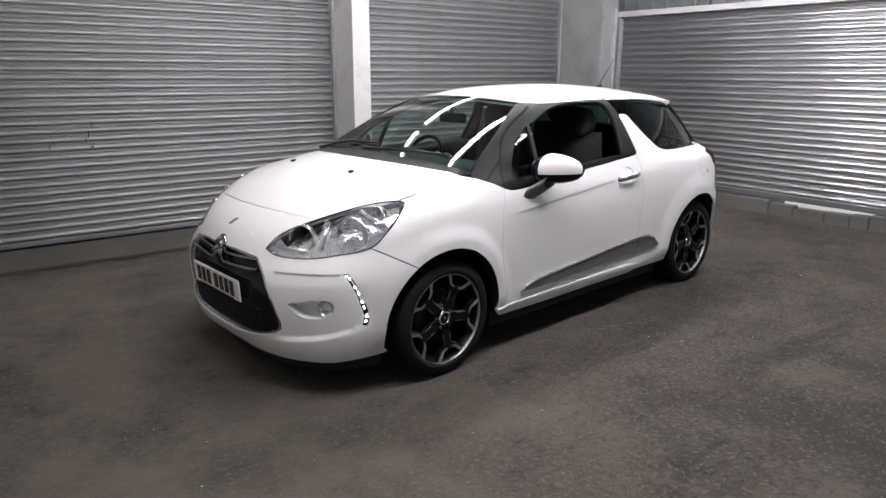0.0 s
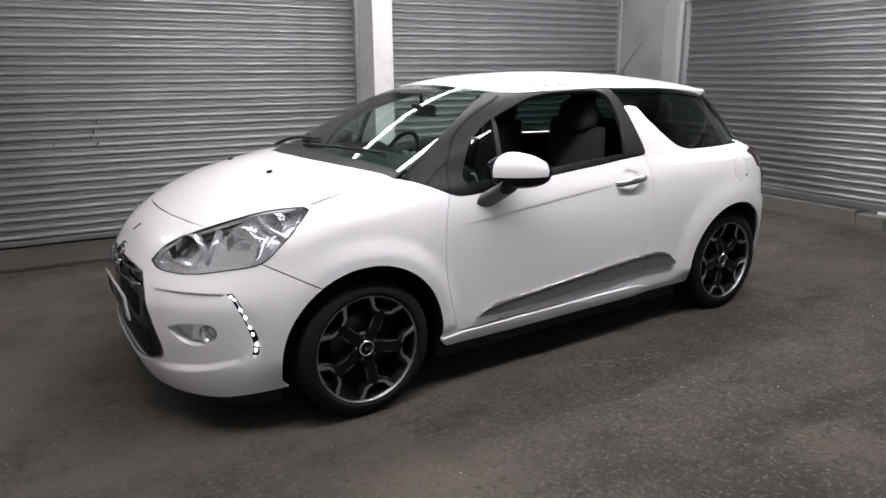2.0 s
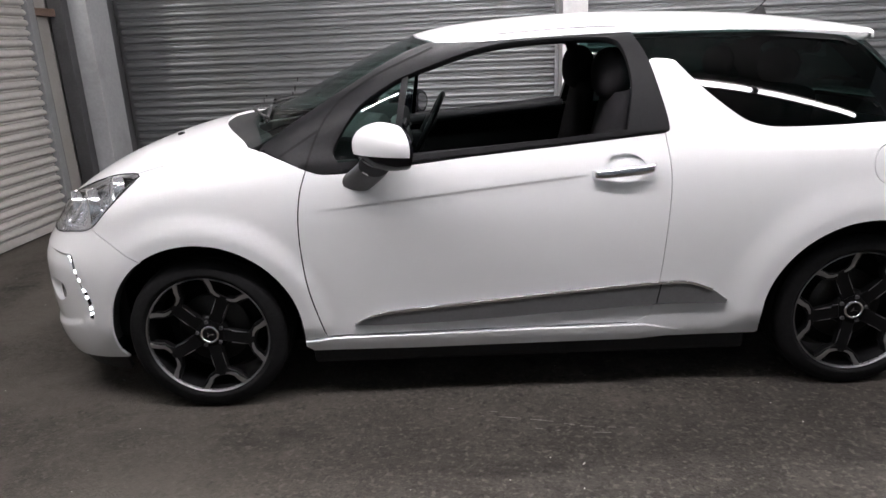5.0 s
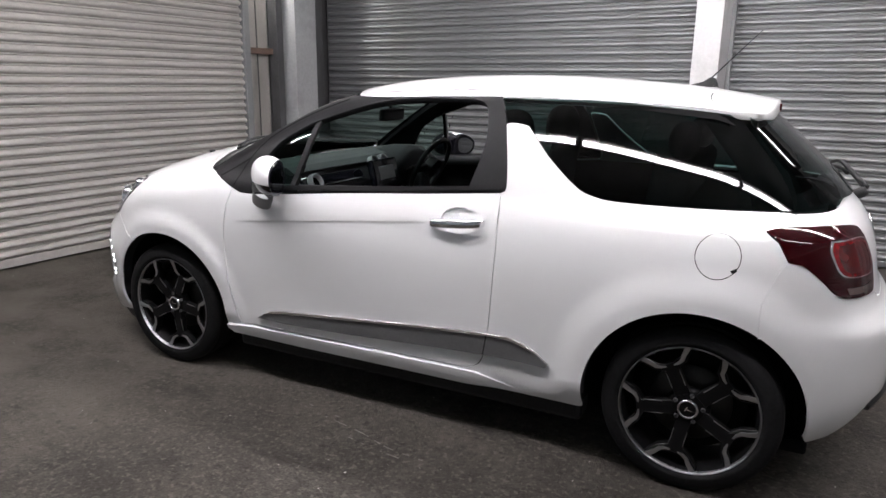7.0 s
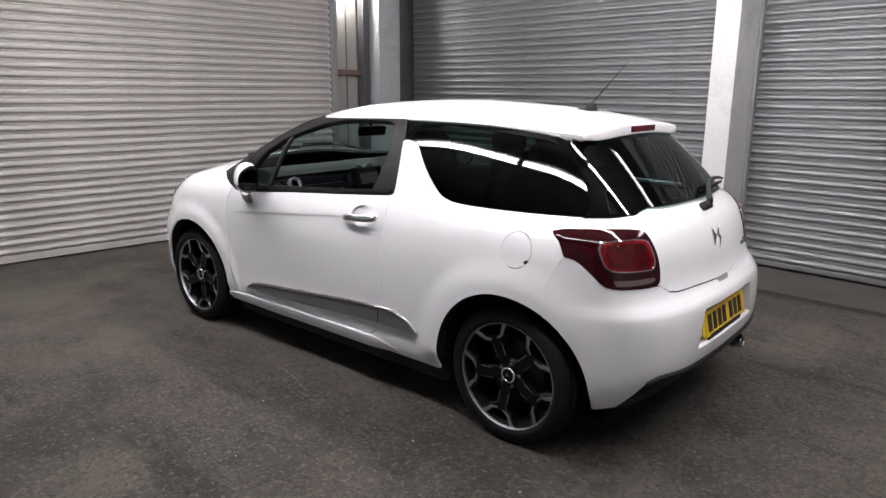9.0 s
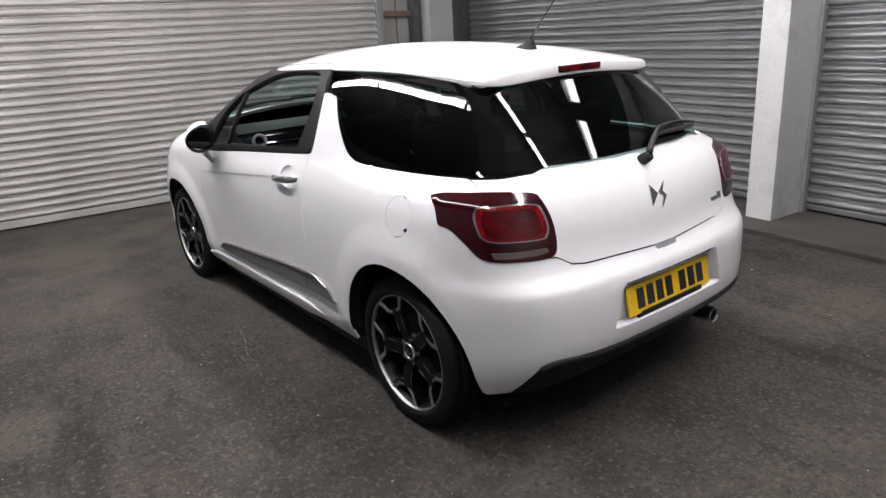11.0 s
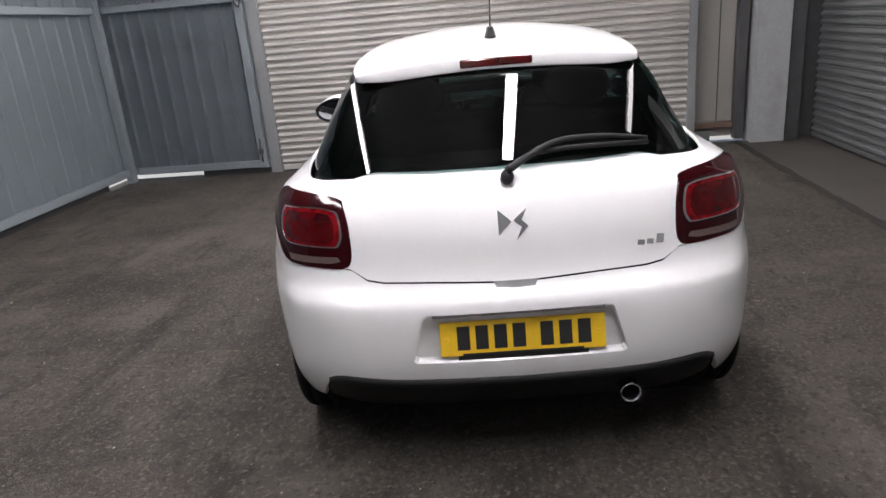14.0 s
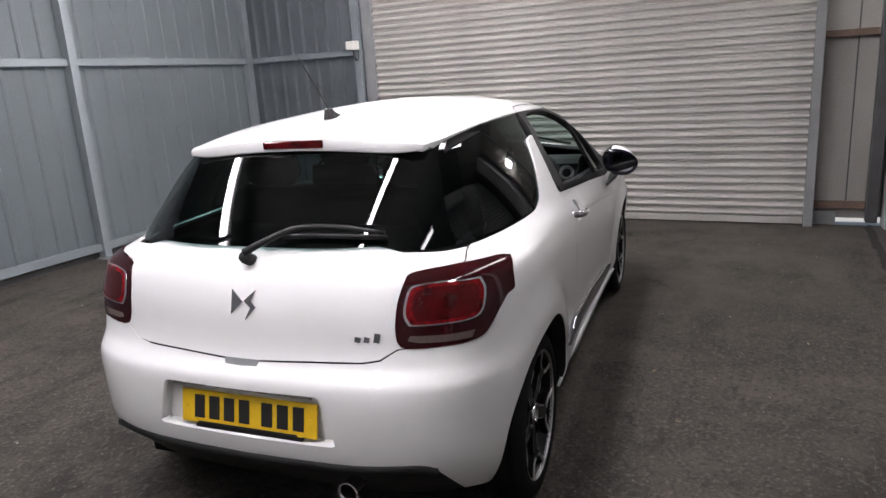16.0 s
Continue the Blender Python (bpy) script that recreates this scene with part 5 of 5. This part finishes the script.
part("floor_pan", box(-.45, 2.85, -.66, .66, .15, .20, .01), LINER, car)
part("rear_shelf", box(2.25, 2.72, -.58, .58, .955, .975, .006), SEAT, car, "dark parcel shelf")


# wheels
def spoke_outline():
    half = [(.027, .050), (.025, .150), (.060, .168), (.094, .208), (.070, .221), (.040, .186), (.014, .176)]
    return half + [(-a, b) for a, b in reversed(half)]


def wheel():
    """A wheel about its own y, with its face towards +y."""
    rim = part("wheel", lathe([(.222, -.095), (.216, -.05), (.214, .03), (.221, .078), (.229, .088), (.230, .093)], 56), RIM_BLACK, None, "black alloy wheel with machined edges", True)
    part("tyre", lathe([(.230, -.092), (.236, -.098), (.256, -.106), (.286, -.101), (.301, -.085), (.305, -.062), (.298, -.060), (.298, -.052), (.305, -.050), (.306, -.006), (.299, -.004), (.299, .004), (.306, .006), (.305, .050),
                       (.298, .052), (.298, .060), (.305, .062), (.301, .085), (.288, .099), (.270, .1045), (.258, .106), (.253, .1072), (.248, .106), (.241, .1015), (.237, .0975)], 72), RUBBER, rim, "low-profile black tyre", True)
    part("rim_edge", lathe([(.2365, .098), (.2352, .1000), (.2332, .1000), (.2318, .0965), (.2285, .088)], 72), RIM_CUT, rim, "thin machined rim edge", True)
    part("hub_disc", lathe([(.0005, .071), (.052, .071), (.070, .064), (.074, .040)], 36), RIM_BLACK, rim, smooth=True)
    part("brake_disc", lathe([(.05, .012), (.138, .012), (.140, .009), (.140, -.008)], 40), DISC, rim, "bare metal brake disc", True)
    part("inner_drum", lathe([(.19, -.03), (.10, -.035), (.001, -.035)], 24), LINER, rim)
    for k in range(5):
        turn = pose(0, 0, 0, 0, 72 * k, 0)
        bm = prism([(a, b) for a, b in spoke_outline()], .048, .078, "y")
        for v in bm.verts:
            r = math.hypot(v.co.x, v.co.z)
            v.co.y += .012 * max(0, (r - .12) / .106) - .006 * (r < .06)
        bmesh.ops.bevel(bm, geom=[e for e in bm.edges if e.calc_length() > .015], offset=.003, segments=1, affect="EDGES")
        part("spoke", bm, RIM_BLACK, rim, m=turn)
        for s in (1, -1):
            line = [(s * .013, .168), (s * .030, .170), (s * .047, .178), (s * .059, .195), (s * .0815, .2175)]
            bm = bmesh.new()
            rows = []
            for i, (a, b) in enumerate(line):
                d = np.array(line[min(i + 1, 4)]) - np.array(line[max(i - 1, 0)])
                nrm = np.array((-d[1], d[0])) / np.linalg.norm(d)
                w = (.0025, .0052, .0072, .0082, .0100)[i]
                r = math.hypot(a, b)
                y = .0785 + .012 * max(0, (r - .12) / .106)
                rows.append([bm.verts.new((a + nrm[0] * w * q, y + h, b + nrm[1] * w * q)) for q, h in ((-1, 0), (-.9, .0025), (.9, .0025), (1, 0))])
            for p, q in zip(rows, rows[1:]):
                for i in range(3):
                    bm.faces.new((p[i], p[i + 1], q[i + 1], q[i]))
            bmesh.ops.recalc_face_normals(bm, faces=bm.faces)
            part("machined_edge", bm, RIM_CUT, rim, m=turn)
            part("spoke_edge", box(s * .0235 - .0012, s * .0235 + .0012, .0775, .0792, .085, .158), RIM_CUT, rim, m=turn)
        part("bolt", lathe([(.0005, .079), (.007, .079), (.0085, .070)], 8), DARK_STEEL, rim, m=pose(0, 0, 0, 0, 72 * k + 36, 0) @ pose(0, 0, .050))
    part("cap_ring", lathe([(.036, .074), (.036, .082), (.029, .084), (.027, .080)], 30), CHROME, rim, "chrome centre ring", True)
    part("centre_cap", lathe([(.0005, .081), (.022, .0805), (.028, .078)], 24), RIM_BLACK, rim, smooth=True)
    for s in (1, -1):
        part("cap_mark", box(-.010, .010, .0805, .0825, -.0015, .0015), CHROME, rim, m=pose(s * .004, 0, s * .004, 0, 40 * s, 0))
    return rim


first = wheel()
first.parent = car
first.matrix_basis = pose(AXLE_F, .730, HUB_Z, 0, 8, 0)
copy_thing(first, pose(AXLE_R, .724, HUB_Z, 0, 30, 0))
copy_thing(first, pose(AXLE_F, -.730, HUB_Z) @ pose(0, 0, 0, 0, 0, 180) @ pose(0, 0, 0, 0, 46, 0))
copy_thing(first, pose(AXLE_R, -.724, HUB_Z) @ pose(0, 0, 0, 0, 0, 180) @ pose(0, 0, 0, 0, 25, 0))


# door mirrors
def pod(rx, ry, rz, cut):
    bm = bmesh.new()
    bmesh.ops.create_uvsphere(bm, u_segments=36, v_segments=20, radius=1)
    for v in bm.verts:
        a = math.copysign(abs(v.co.x) ** .85, v.co.x)
        v.co = Vector((min(a * rx, cut), math.copysign(abs(v.co.y) ** .80, v.co.y) * ry, math.copysign(abs(v.co.z) ** .85, v.co.z) * rz))
    return bm


def trimmed(bm, *planes):
    for co, no in planes:
        bmesh.ops.bisect_plane(bm, geom=bm.verts[:] + bm.edges[:] + bm.faces[:], plane_co=co, plane_no=no, clear_outer=True)
    return bm


def mirror_pod(grow, s, cut=.043):
    """The mirror's drop shape, its long axis turned out and back, cut off flat behind."""
    bm = bmesh.new()
    bmesh.ops.create_uvsphere(bm, u_segments=40, v_segments=24, radius=1)
    for v in bm.verts:
        x, y, z = v.co
        z = math.copysign(abs(z) ** .9, z) * (.084 + grow) * (1 - .42 * max(0, x + .25) / 1.25 * (z > 0))
        x, y = x * (.158 + grow), math.copysign(abs(y) ** .9, y) * (.070 + grow)
        v.co = Vector((min(.60 * x - .80 * y, cut), s * (.80 * x + .60 * y), z))
    bmesh.ops.recalc_face_normals(bm, faces=bm.faces)
    return bm


for s in (1, -1):
    m = pose(.745, s * .905, 1.008, 0, 0, -s * 20)
    back, edge = (1.0, 0, 0), (.034, 0, 0)
    inner, seam = (.30, -.95 * s, 0), (.30 * .040, -.95 * s * .040, 0)
    mirror = part("door_mirror", trimmed(mirror_pod(0, s), (edge, back), (seam, inner), ((0, 0, -.025), (0, 0, -1))), PAINT, car, "white door mirror with black shell and grey stalk", True, m)
    part("lower_shell", trimmed(mirror_pod(-.002, s), (edge, back), ((0, 0, -.023), (0, 0, 1))), GLOSS_BLACK, mirror, "gloss black lower shell", True)
    part("rear_shell", trimmed(mirror_pod(-.001, s), (edge, (-1.0, 0, 0))), GLOSS_BLACK, mirror, "gloss black rear shell", True)
    part("inner_shell", trimmed(mirror_pod(-.001, s), (seam, tuple(-q for q in inner)), (edge, back)), GLOSS_BLACK, mirror, "gloss black inner shell", True)
    bm = mirror_pod(-.002, s, .0432)
    bmesh.ops.delete(bm, geom=[v for v in bm.verts if v.co.x < .0429], context="VERTS")
    c = sum((v.co for v in bm.verts), Vector()) / len(bm.verts)
    for v in bm.verts:
        v.co = Vector((.0445, c.y + (v.co.y - c.y) * .78, c.z + (v.co.z - c.z) * .76))
    part("mirror_glass", bm, MIRROR, mirror, "mirror glass")
    bm = bmesh.new()
    ring = []
    for t in np.linspace(0, 1, 9):
        c = Vector((.690 - .075 * t ** 1.2, s * (.900 - .075 * t), .944 - .070 * t))
        w, h = .056 - .004 * t, .042 + .004 * t
        ring.append([bm.verts.new(c + Vector((w * math.cos(a), s * .014 * math.sin(a), h * math.sin(a)))) for a in np.linspace(0, 2 * math.pi, 18, endpoint=False)])
    for p, q in zip(ring, ring[1:]):
        for i in range(18):
            bm.faces.new((p[i], p[(i + 1) % 18], q[(i + 1) % 18], q[i]))
    bmesh.ops.recalc_face_normals(bm, faces=bm.faces)
    part("mirror_stalk", bm, STRIP, car, "satin grey mirror stalk", True)

    # door handle with keyhole
    y0 = float(hit(view_side, [(1.57, .875)])[0][1])
    pts = [(1.452, s * (y0 - .004), .866), (1.47, s * (y0 + .022), .868), (1.53, s * (y0 + .034), .874), (1.61, s * (y0 + .034), .879), (1.665, s * (y0 + .022), .883), (1.684, s * (y0 - .006), .885)]
    bm = bmesh.new()
    rows = []
    for i, p in enumerate(flow(*pts, n=4)):
        u = i / 20
        h = .0135 + .004 * math.sin(math.pi * u)
        rows.append([bm.verts.new((p[0], p[1] + .010 * math.cos(a), p[2] + h * math.sin(a))) for a in np.linspace(0, 2 * math.pi, 12, endpoint=False)])
    for p, q in zip(rows, rows[1:]):
        for i in range(12):
            bm.faces.new((p[i], p[(i + 1) % 12], q[(i + 1) % 12], q[i]))
    bm.faces.new(rows[0])
    bm.faces.new(rows[-1])
    bmesh.ops.recalc_face_normals(bm, faces=bm.faces)
    part("door_handle", bm, CHROME, car, "bright chrome door handle", True)

# fuel flap on the car's left
skin("flap_notch", LINER, view_side, [(2.549, .823), (2.566, .833), (2.570, .823), (2.558, .813)], gap=.01, off=.0015, rim=0, inset=0, side=-1)

# badges as plain shapes
p0 = hit(view_rear, rear_uv([(3.0, 0, .86)]))[0]
badge = part("tailgate_badge", prism([(-.042, .045), (-.042, -.035), (.000, .006)], 0, .004, "x"), DULL_CHROME, car, "chrome triangle and zigzag badge", m=pose(p0[0] + .001, .0, .860, 0, -16))
part("zigzag", prism([(.005, .010), (.048, .046), (.030, .010), (.050, -.010), (.012, -.052), (.030, -.012), (.012, .002)], 0, .004, "x"), DULL_CHROME, badge)
for k, (w, h) in enumerate(((.022, .016), (.020, .016), (.022, .028))):
    y = .385 + (0, .030, .060)[k]
    q = hit(view_rear, rear_uv([(2.99, y + .01, .772)]))[0]
    bm = prism([(0, 0), (w, 0), (w, h), (0, h)], 0, .003, "x")
    for v in bm.verts:
        v.co.y += v.co.z * .1
    part("model_badge", bm, DULL_CHROME, car, "small chrome model badge shape", m=pose(q[0] + .002, y, .758, 0, -14, -11))
part("bonnet_badge", prism([(-.030, -.022), (-.006, -.022), (.030, .022), (.006, .022)], -.002, .003, "z"), DULL_CHROME, car, "small chrome badge on the bonnet nose",
                  m=Matrix.Translation(hit(view_top, [(-.715, 0)])[0].tolist()) @ Vector(lean(hit(view_top, [(-.715, 0)]), True)[0].tolist()).to_track_quat("Z", "Y").to_matrix().to_4x4())
for y in (-.29, .29):
    q = hit(view_top, [(-.19, y)])[0]
    part("washer_jet", box(-.012, .012, -.012, .012, -.006, .010, .004), BLACK_PLASTIC, car, m=pose(*q.tolist(), 0, -12))

# wipers
for y0, y1 in ((.52, -.06), (-.02, -.56)):
    a = hit(view_top, [(.085 + .1 * abs(y0), y0)])[0]
    mid = hit(view_top, [(.135, (y0 + y1) / 2)], False)[0]
    b = hit(view_top, [(.155 + .18 * abs(y1), y1)], False)[0]
    w = part("wiper_arm", tube(flow(tuple(a + (0, 0, .015)), tuple(mid + (0, 0, .03)), tuple(b + (0, 0, .025))), .009, 8, taper=.005), BLACK_PLASTIC, car, "black windscreen wiper", True)
    c = hit(view_top, [(.150 + .18 * abs(y), y) for y in np.linspace(y0 * .6 + y1 * .4, y1, 8)], False)
    part("blade", tube([(p[0], p[1], p[2] + .012) for p in c], .007, 6), BLACK_PLASTIC, w, smooth=True)
a = hit(view_rear, rear_uv([(2.9, -.003, .988)]))[0]
line = hit(view_rear, rear_uv([(2.9, -.003, .990), (2.88, .06, 1.022), (2.85, .16, 1.058), (2.84, .30, 1.060), (2.82, .445, 1.040)]))
up = [p + np.array((.038, 0, .026)) for p in line]
rw = part("rear_wiper", tube(flow(*[tuple(p) for p in up], n=5), .013, 10, taper=.006), BLACK_PLASTIC, car, "black rear wiper lying on the window", True)
part("pivot", lathe([(.0005, .035), (.018, .035), (.021, .02), (.021, -.01)], 18, "x"), BLACK_PLASTIC, rw, smooth=True, m=pose(a[0] + .010, a[1], a[2], 0, -30))
bl = hit(view_rear, rear_uv([(2.84, .10, 1.040), (2.84, .2, 1.044), (2.84, .3, 1.042), (2.82, .445, 1.034)]))
part("blade", tube([tuple(p + np.array((.026, 0, .016))) for p in bl], .008, 6), BLACK_PLASTIC, rw, smooth=True)

# aerial, exhaust
fin = bmesh.new()
for x, w, h in ((2.25, .006, .002), (2.28, .016, .010), (2.325, .022, .022), (2.35, .022, .040), (2.372, .016, .036), (2.385, .012, .004)):
    [fin.verts.new((x, y, z)) for y, z in ((-w, 0), (-w * .5, h), (w * .5, h), (w, 0))]
fin.verts.ensure_lookup_table()
for i in range(5):
    for j in range(3):
        a = i * 4 + j
        fin.faces.new((fin.verts[a], fin.verts[a + 1], fin.verts[a + 5], fin.verts[a + 4]))
fin.faces.new([fin.verts[20 + j] for j in range(4)])
aerial = part("aerial", fin, BLACK_PLASTIC, car, "black roof aerial base", m=pose(0, 0, float(hit(view_top, [(2.33, 0)], False)[0][2]) - .002, 0, 0))
part("rod", tube([(2.352, 0, .034), (2.44, 0, .13), (2.53, 0, .225)], .0034, 8, taper=.0016), BLACK_PLASTIC, aerial, "thin whip rod", True)
part("exhaust_pipe", lathe([(.030, -.14), (.033, -.02), (.035, 0), (.035, .004), (.030, .004), (.029, -.10)], 28, "x"), CHROME, car, "chrome exhaust tail pipe", True, pose(3.07, .350, .280))
# dark plug just inside the pipe, painted as the shade of its hollow
part("pipe_bore", lathe([(.0005, -.030), (.0285, -.030), (.0288, -.004)], 24, "x"), LINER, bpy.data.objects["exhaust_pipe"], "dark plug for the shade inside the pipe", True)

# cabin
def cushion(w, d, h, bevel):
    return box(-d / 2, d / 2, -w / 2, w / 2, -h / 2, h / 2, bevel, 3)


for y in (-.36, .36):
    seat = part("front_seat", cushion(.50, .52, .16, .05), SEAT, car, "dark fabric front seat with headrest", True, pose(1.35, y, .49, 0, -6))
    bm = bmesh.new()
    rows = []
    for t in np.linspace(0, 1, 9):
        w = .25 - .07 * t ** 2
        rows.append([bm.verts.new((-.07 * math.cos(a) * (1 - .35 * t) + .16 * t, w * math.copysign(abs(math.sin(a)) ** .7, math.sin(a)), .58 * t)) for a in np.linspace(0, 2 * math.pi, 20, endpoint=False)])
    for p, q in zip(rows, rows[1:]):
        for i in range(20):
            bm.faces.new((p[i], p[(i + 1) % 20], q[(i + 1) % 20], q[i]))
    bm.faces.new(rows[-1])
    bmesh.ops.recalc_face_normals(bm, faces=bm.faces)
    part("backrest", bm, SEAT, seat, smooth=True, m=pose(.20, 0, .02))
    part("headrest", pod(.075, .135, .105, .2), SEAT, seat, smooth=True, m=pose(.34, 0, .665, 0, 8))
    for d in (-.05, .05):
        part("headrest_post", tube([(.31, d, .52), (.335, d, .62)], .007, 8), CHROME, seat)
bench = part("rear_bench", cushion(1.14, .46, .16, .05), SEAT, car, "dark fabric rear bench with two headrests", True, pose(2.02, 0, .52, 0, -6))
part("backrest", cushion(1.14, .14, .56, .05), SEAT, bench, smooth=True, m=pose(.28, 0, .30, 0, 14))
for y in (-.32, .32):
    part("headrest", pod(.055, .13, .075, .2), SEAT, bench, smooth=True, m=pose(.36, y, .635, 0, 10))
dash = part("dashboard", prism([(.22, .72), (.22, .975), (.40, .998), (.58, 1.004), (.64, .980), (.71, .89), (.72, .80), (.70, .72)], -.66, .66, "y"), DASH, car, "dark dashboard with round vents")
part("dash_top", prism([(.20, .968), (.22, .984), (.40, 1.006), (.56, 1.016), (.63, 1.008), (.668, .984), (.655, .974), (.56, 1.000), (.40, .994)], -.66, .66, "y"), DASH_TOP, dash, "soft dash top, greyed for light through the windscreen")
fascia = part("fascia", box(-.008, .008, -.25, .25, -.026, .026, .006), GLOSS_BLACK, dash, "gloss black dash panel", m=pose(.692, -.385, .935, 0, -34))
part("trim_line", box(.004, .011, -.25, .25, -.031, -.025, .002), CHROME, fascia, "chrome line")
hood = bmesh.new()
rows = []
for x, z, w in ((.45, 1.0, .20), (.58, 1.040, .20), (.70, 1.045, .19), (.745, 1.02, .175), (.74, .93, .17)):
    rows.append([hood.verts.new((x, .36 + w * math.cos(a), z - .10 + .10 * math.sin(a))) for a in np.linspace(0, math.pi, 14)])
for p, q in zip(rows, rows[1:]):
    for i in range(13):
        hood.faces.new((p[i], p[i + 1], q[i + 1], q[i]))
part("binnacle", hood, DASH, dash, "dark instrument hood", True)
part("console", box(.62, 1.25, -.12, .12, .28, .62, .04), DASH, car, "dark centre console", True)
stack = part("centre_console", box(-.02, .02, -.125, .125, -.14, .14, .012), GLOSS_BLACK, dash, "gloss black centre stack", m=pose(.765, 0, .86, 0, -14))
part("screen", box(.018, .022, -.075, .075, .03, .10, .002), DASH_PALE, stack, "grey display screen")
for y, z in ((-.56, .945), (-.045, .985), (.045, .985), (.30, .955), (.42, .955), (.60, .945)):
    r = .043
    part("dial_ring", lathe([(r * .62, .004), (r * .7, .016), (r, .018), (r, -.01)], 24, "x"), STRIP, dash, "satin ring", True, pose(.712, y, z - .012, 0, -24))
part("dash_trim", box(-.006, .006, -.44, -.16, -.005, .005, .003), CHROME, dash, "thin chrome strip", m=pose(.722, 0, .872, 0, -14))
wheel_m = pose(.845, .36, .925, 0, -62, 0)
steer = part("steering_wheel", lathe([(.175 + .014 * math.cos(a), .014 * math.sin(a)) for a in np.linspace(0, 2 * math.pi, 13)], 44, "z"), SATIN_BLACK, car, "black steering wheel with bright spoke", True, wheel_m)
part("boss", lathe([(.0005, .030), (.045, .028), (.062, .010), (.060, -.03)], 26, "z"), SATIN_BLACK, steer, smooth=True)
for a in (0, 180, 90):
    part("spoke", box(.05, .170, -.022, .022, -.008, .012, .005), CHROME if a == 90 else SATIN_BLACK, steer, m=pose(0, 0, 0, 0, 0, a + 90))
part("column_shroud", box(.58, .82, .30, .42, .80, .90, .02), DASH, dash)
rv = part("cabin_mirror", box(-.014, .014, -.115, .115, -.032, .032, .012), SATIN_BLACK, car, "black cabin mirror behind the windscreen", m=pose(.80, 0, 1.232, 0, 8))
part("stem", tube([(-.03, 0, .09), (-.01, 0, .02)], .010, 8), SATIN_BLACK, rv)
for s in (1, -1):
    part("door_card_top", tube(flow((.50, s * .70, .905), (1.0, s * .715, .935), (1.6, s * .705, .972)), .028, 10), DASH, car, smooth=True)
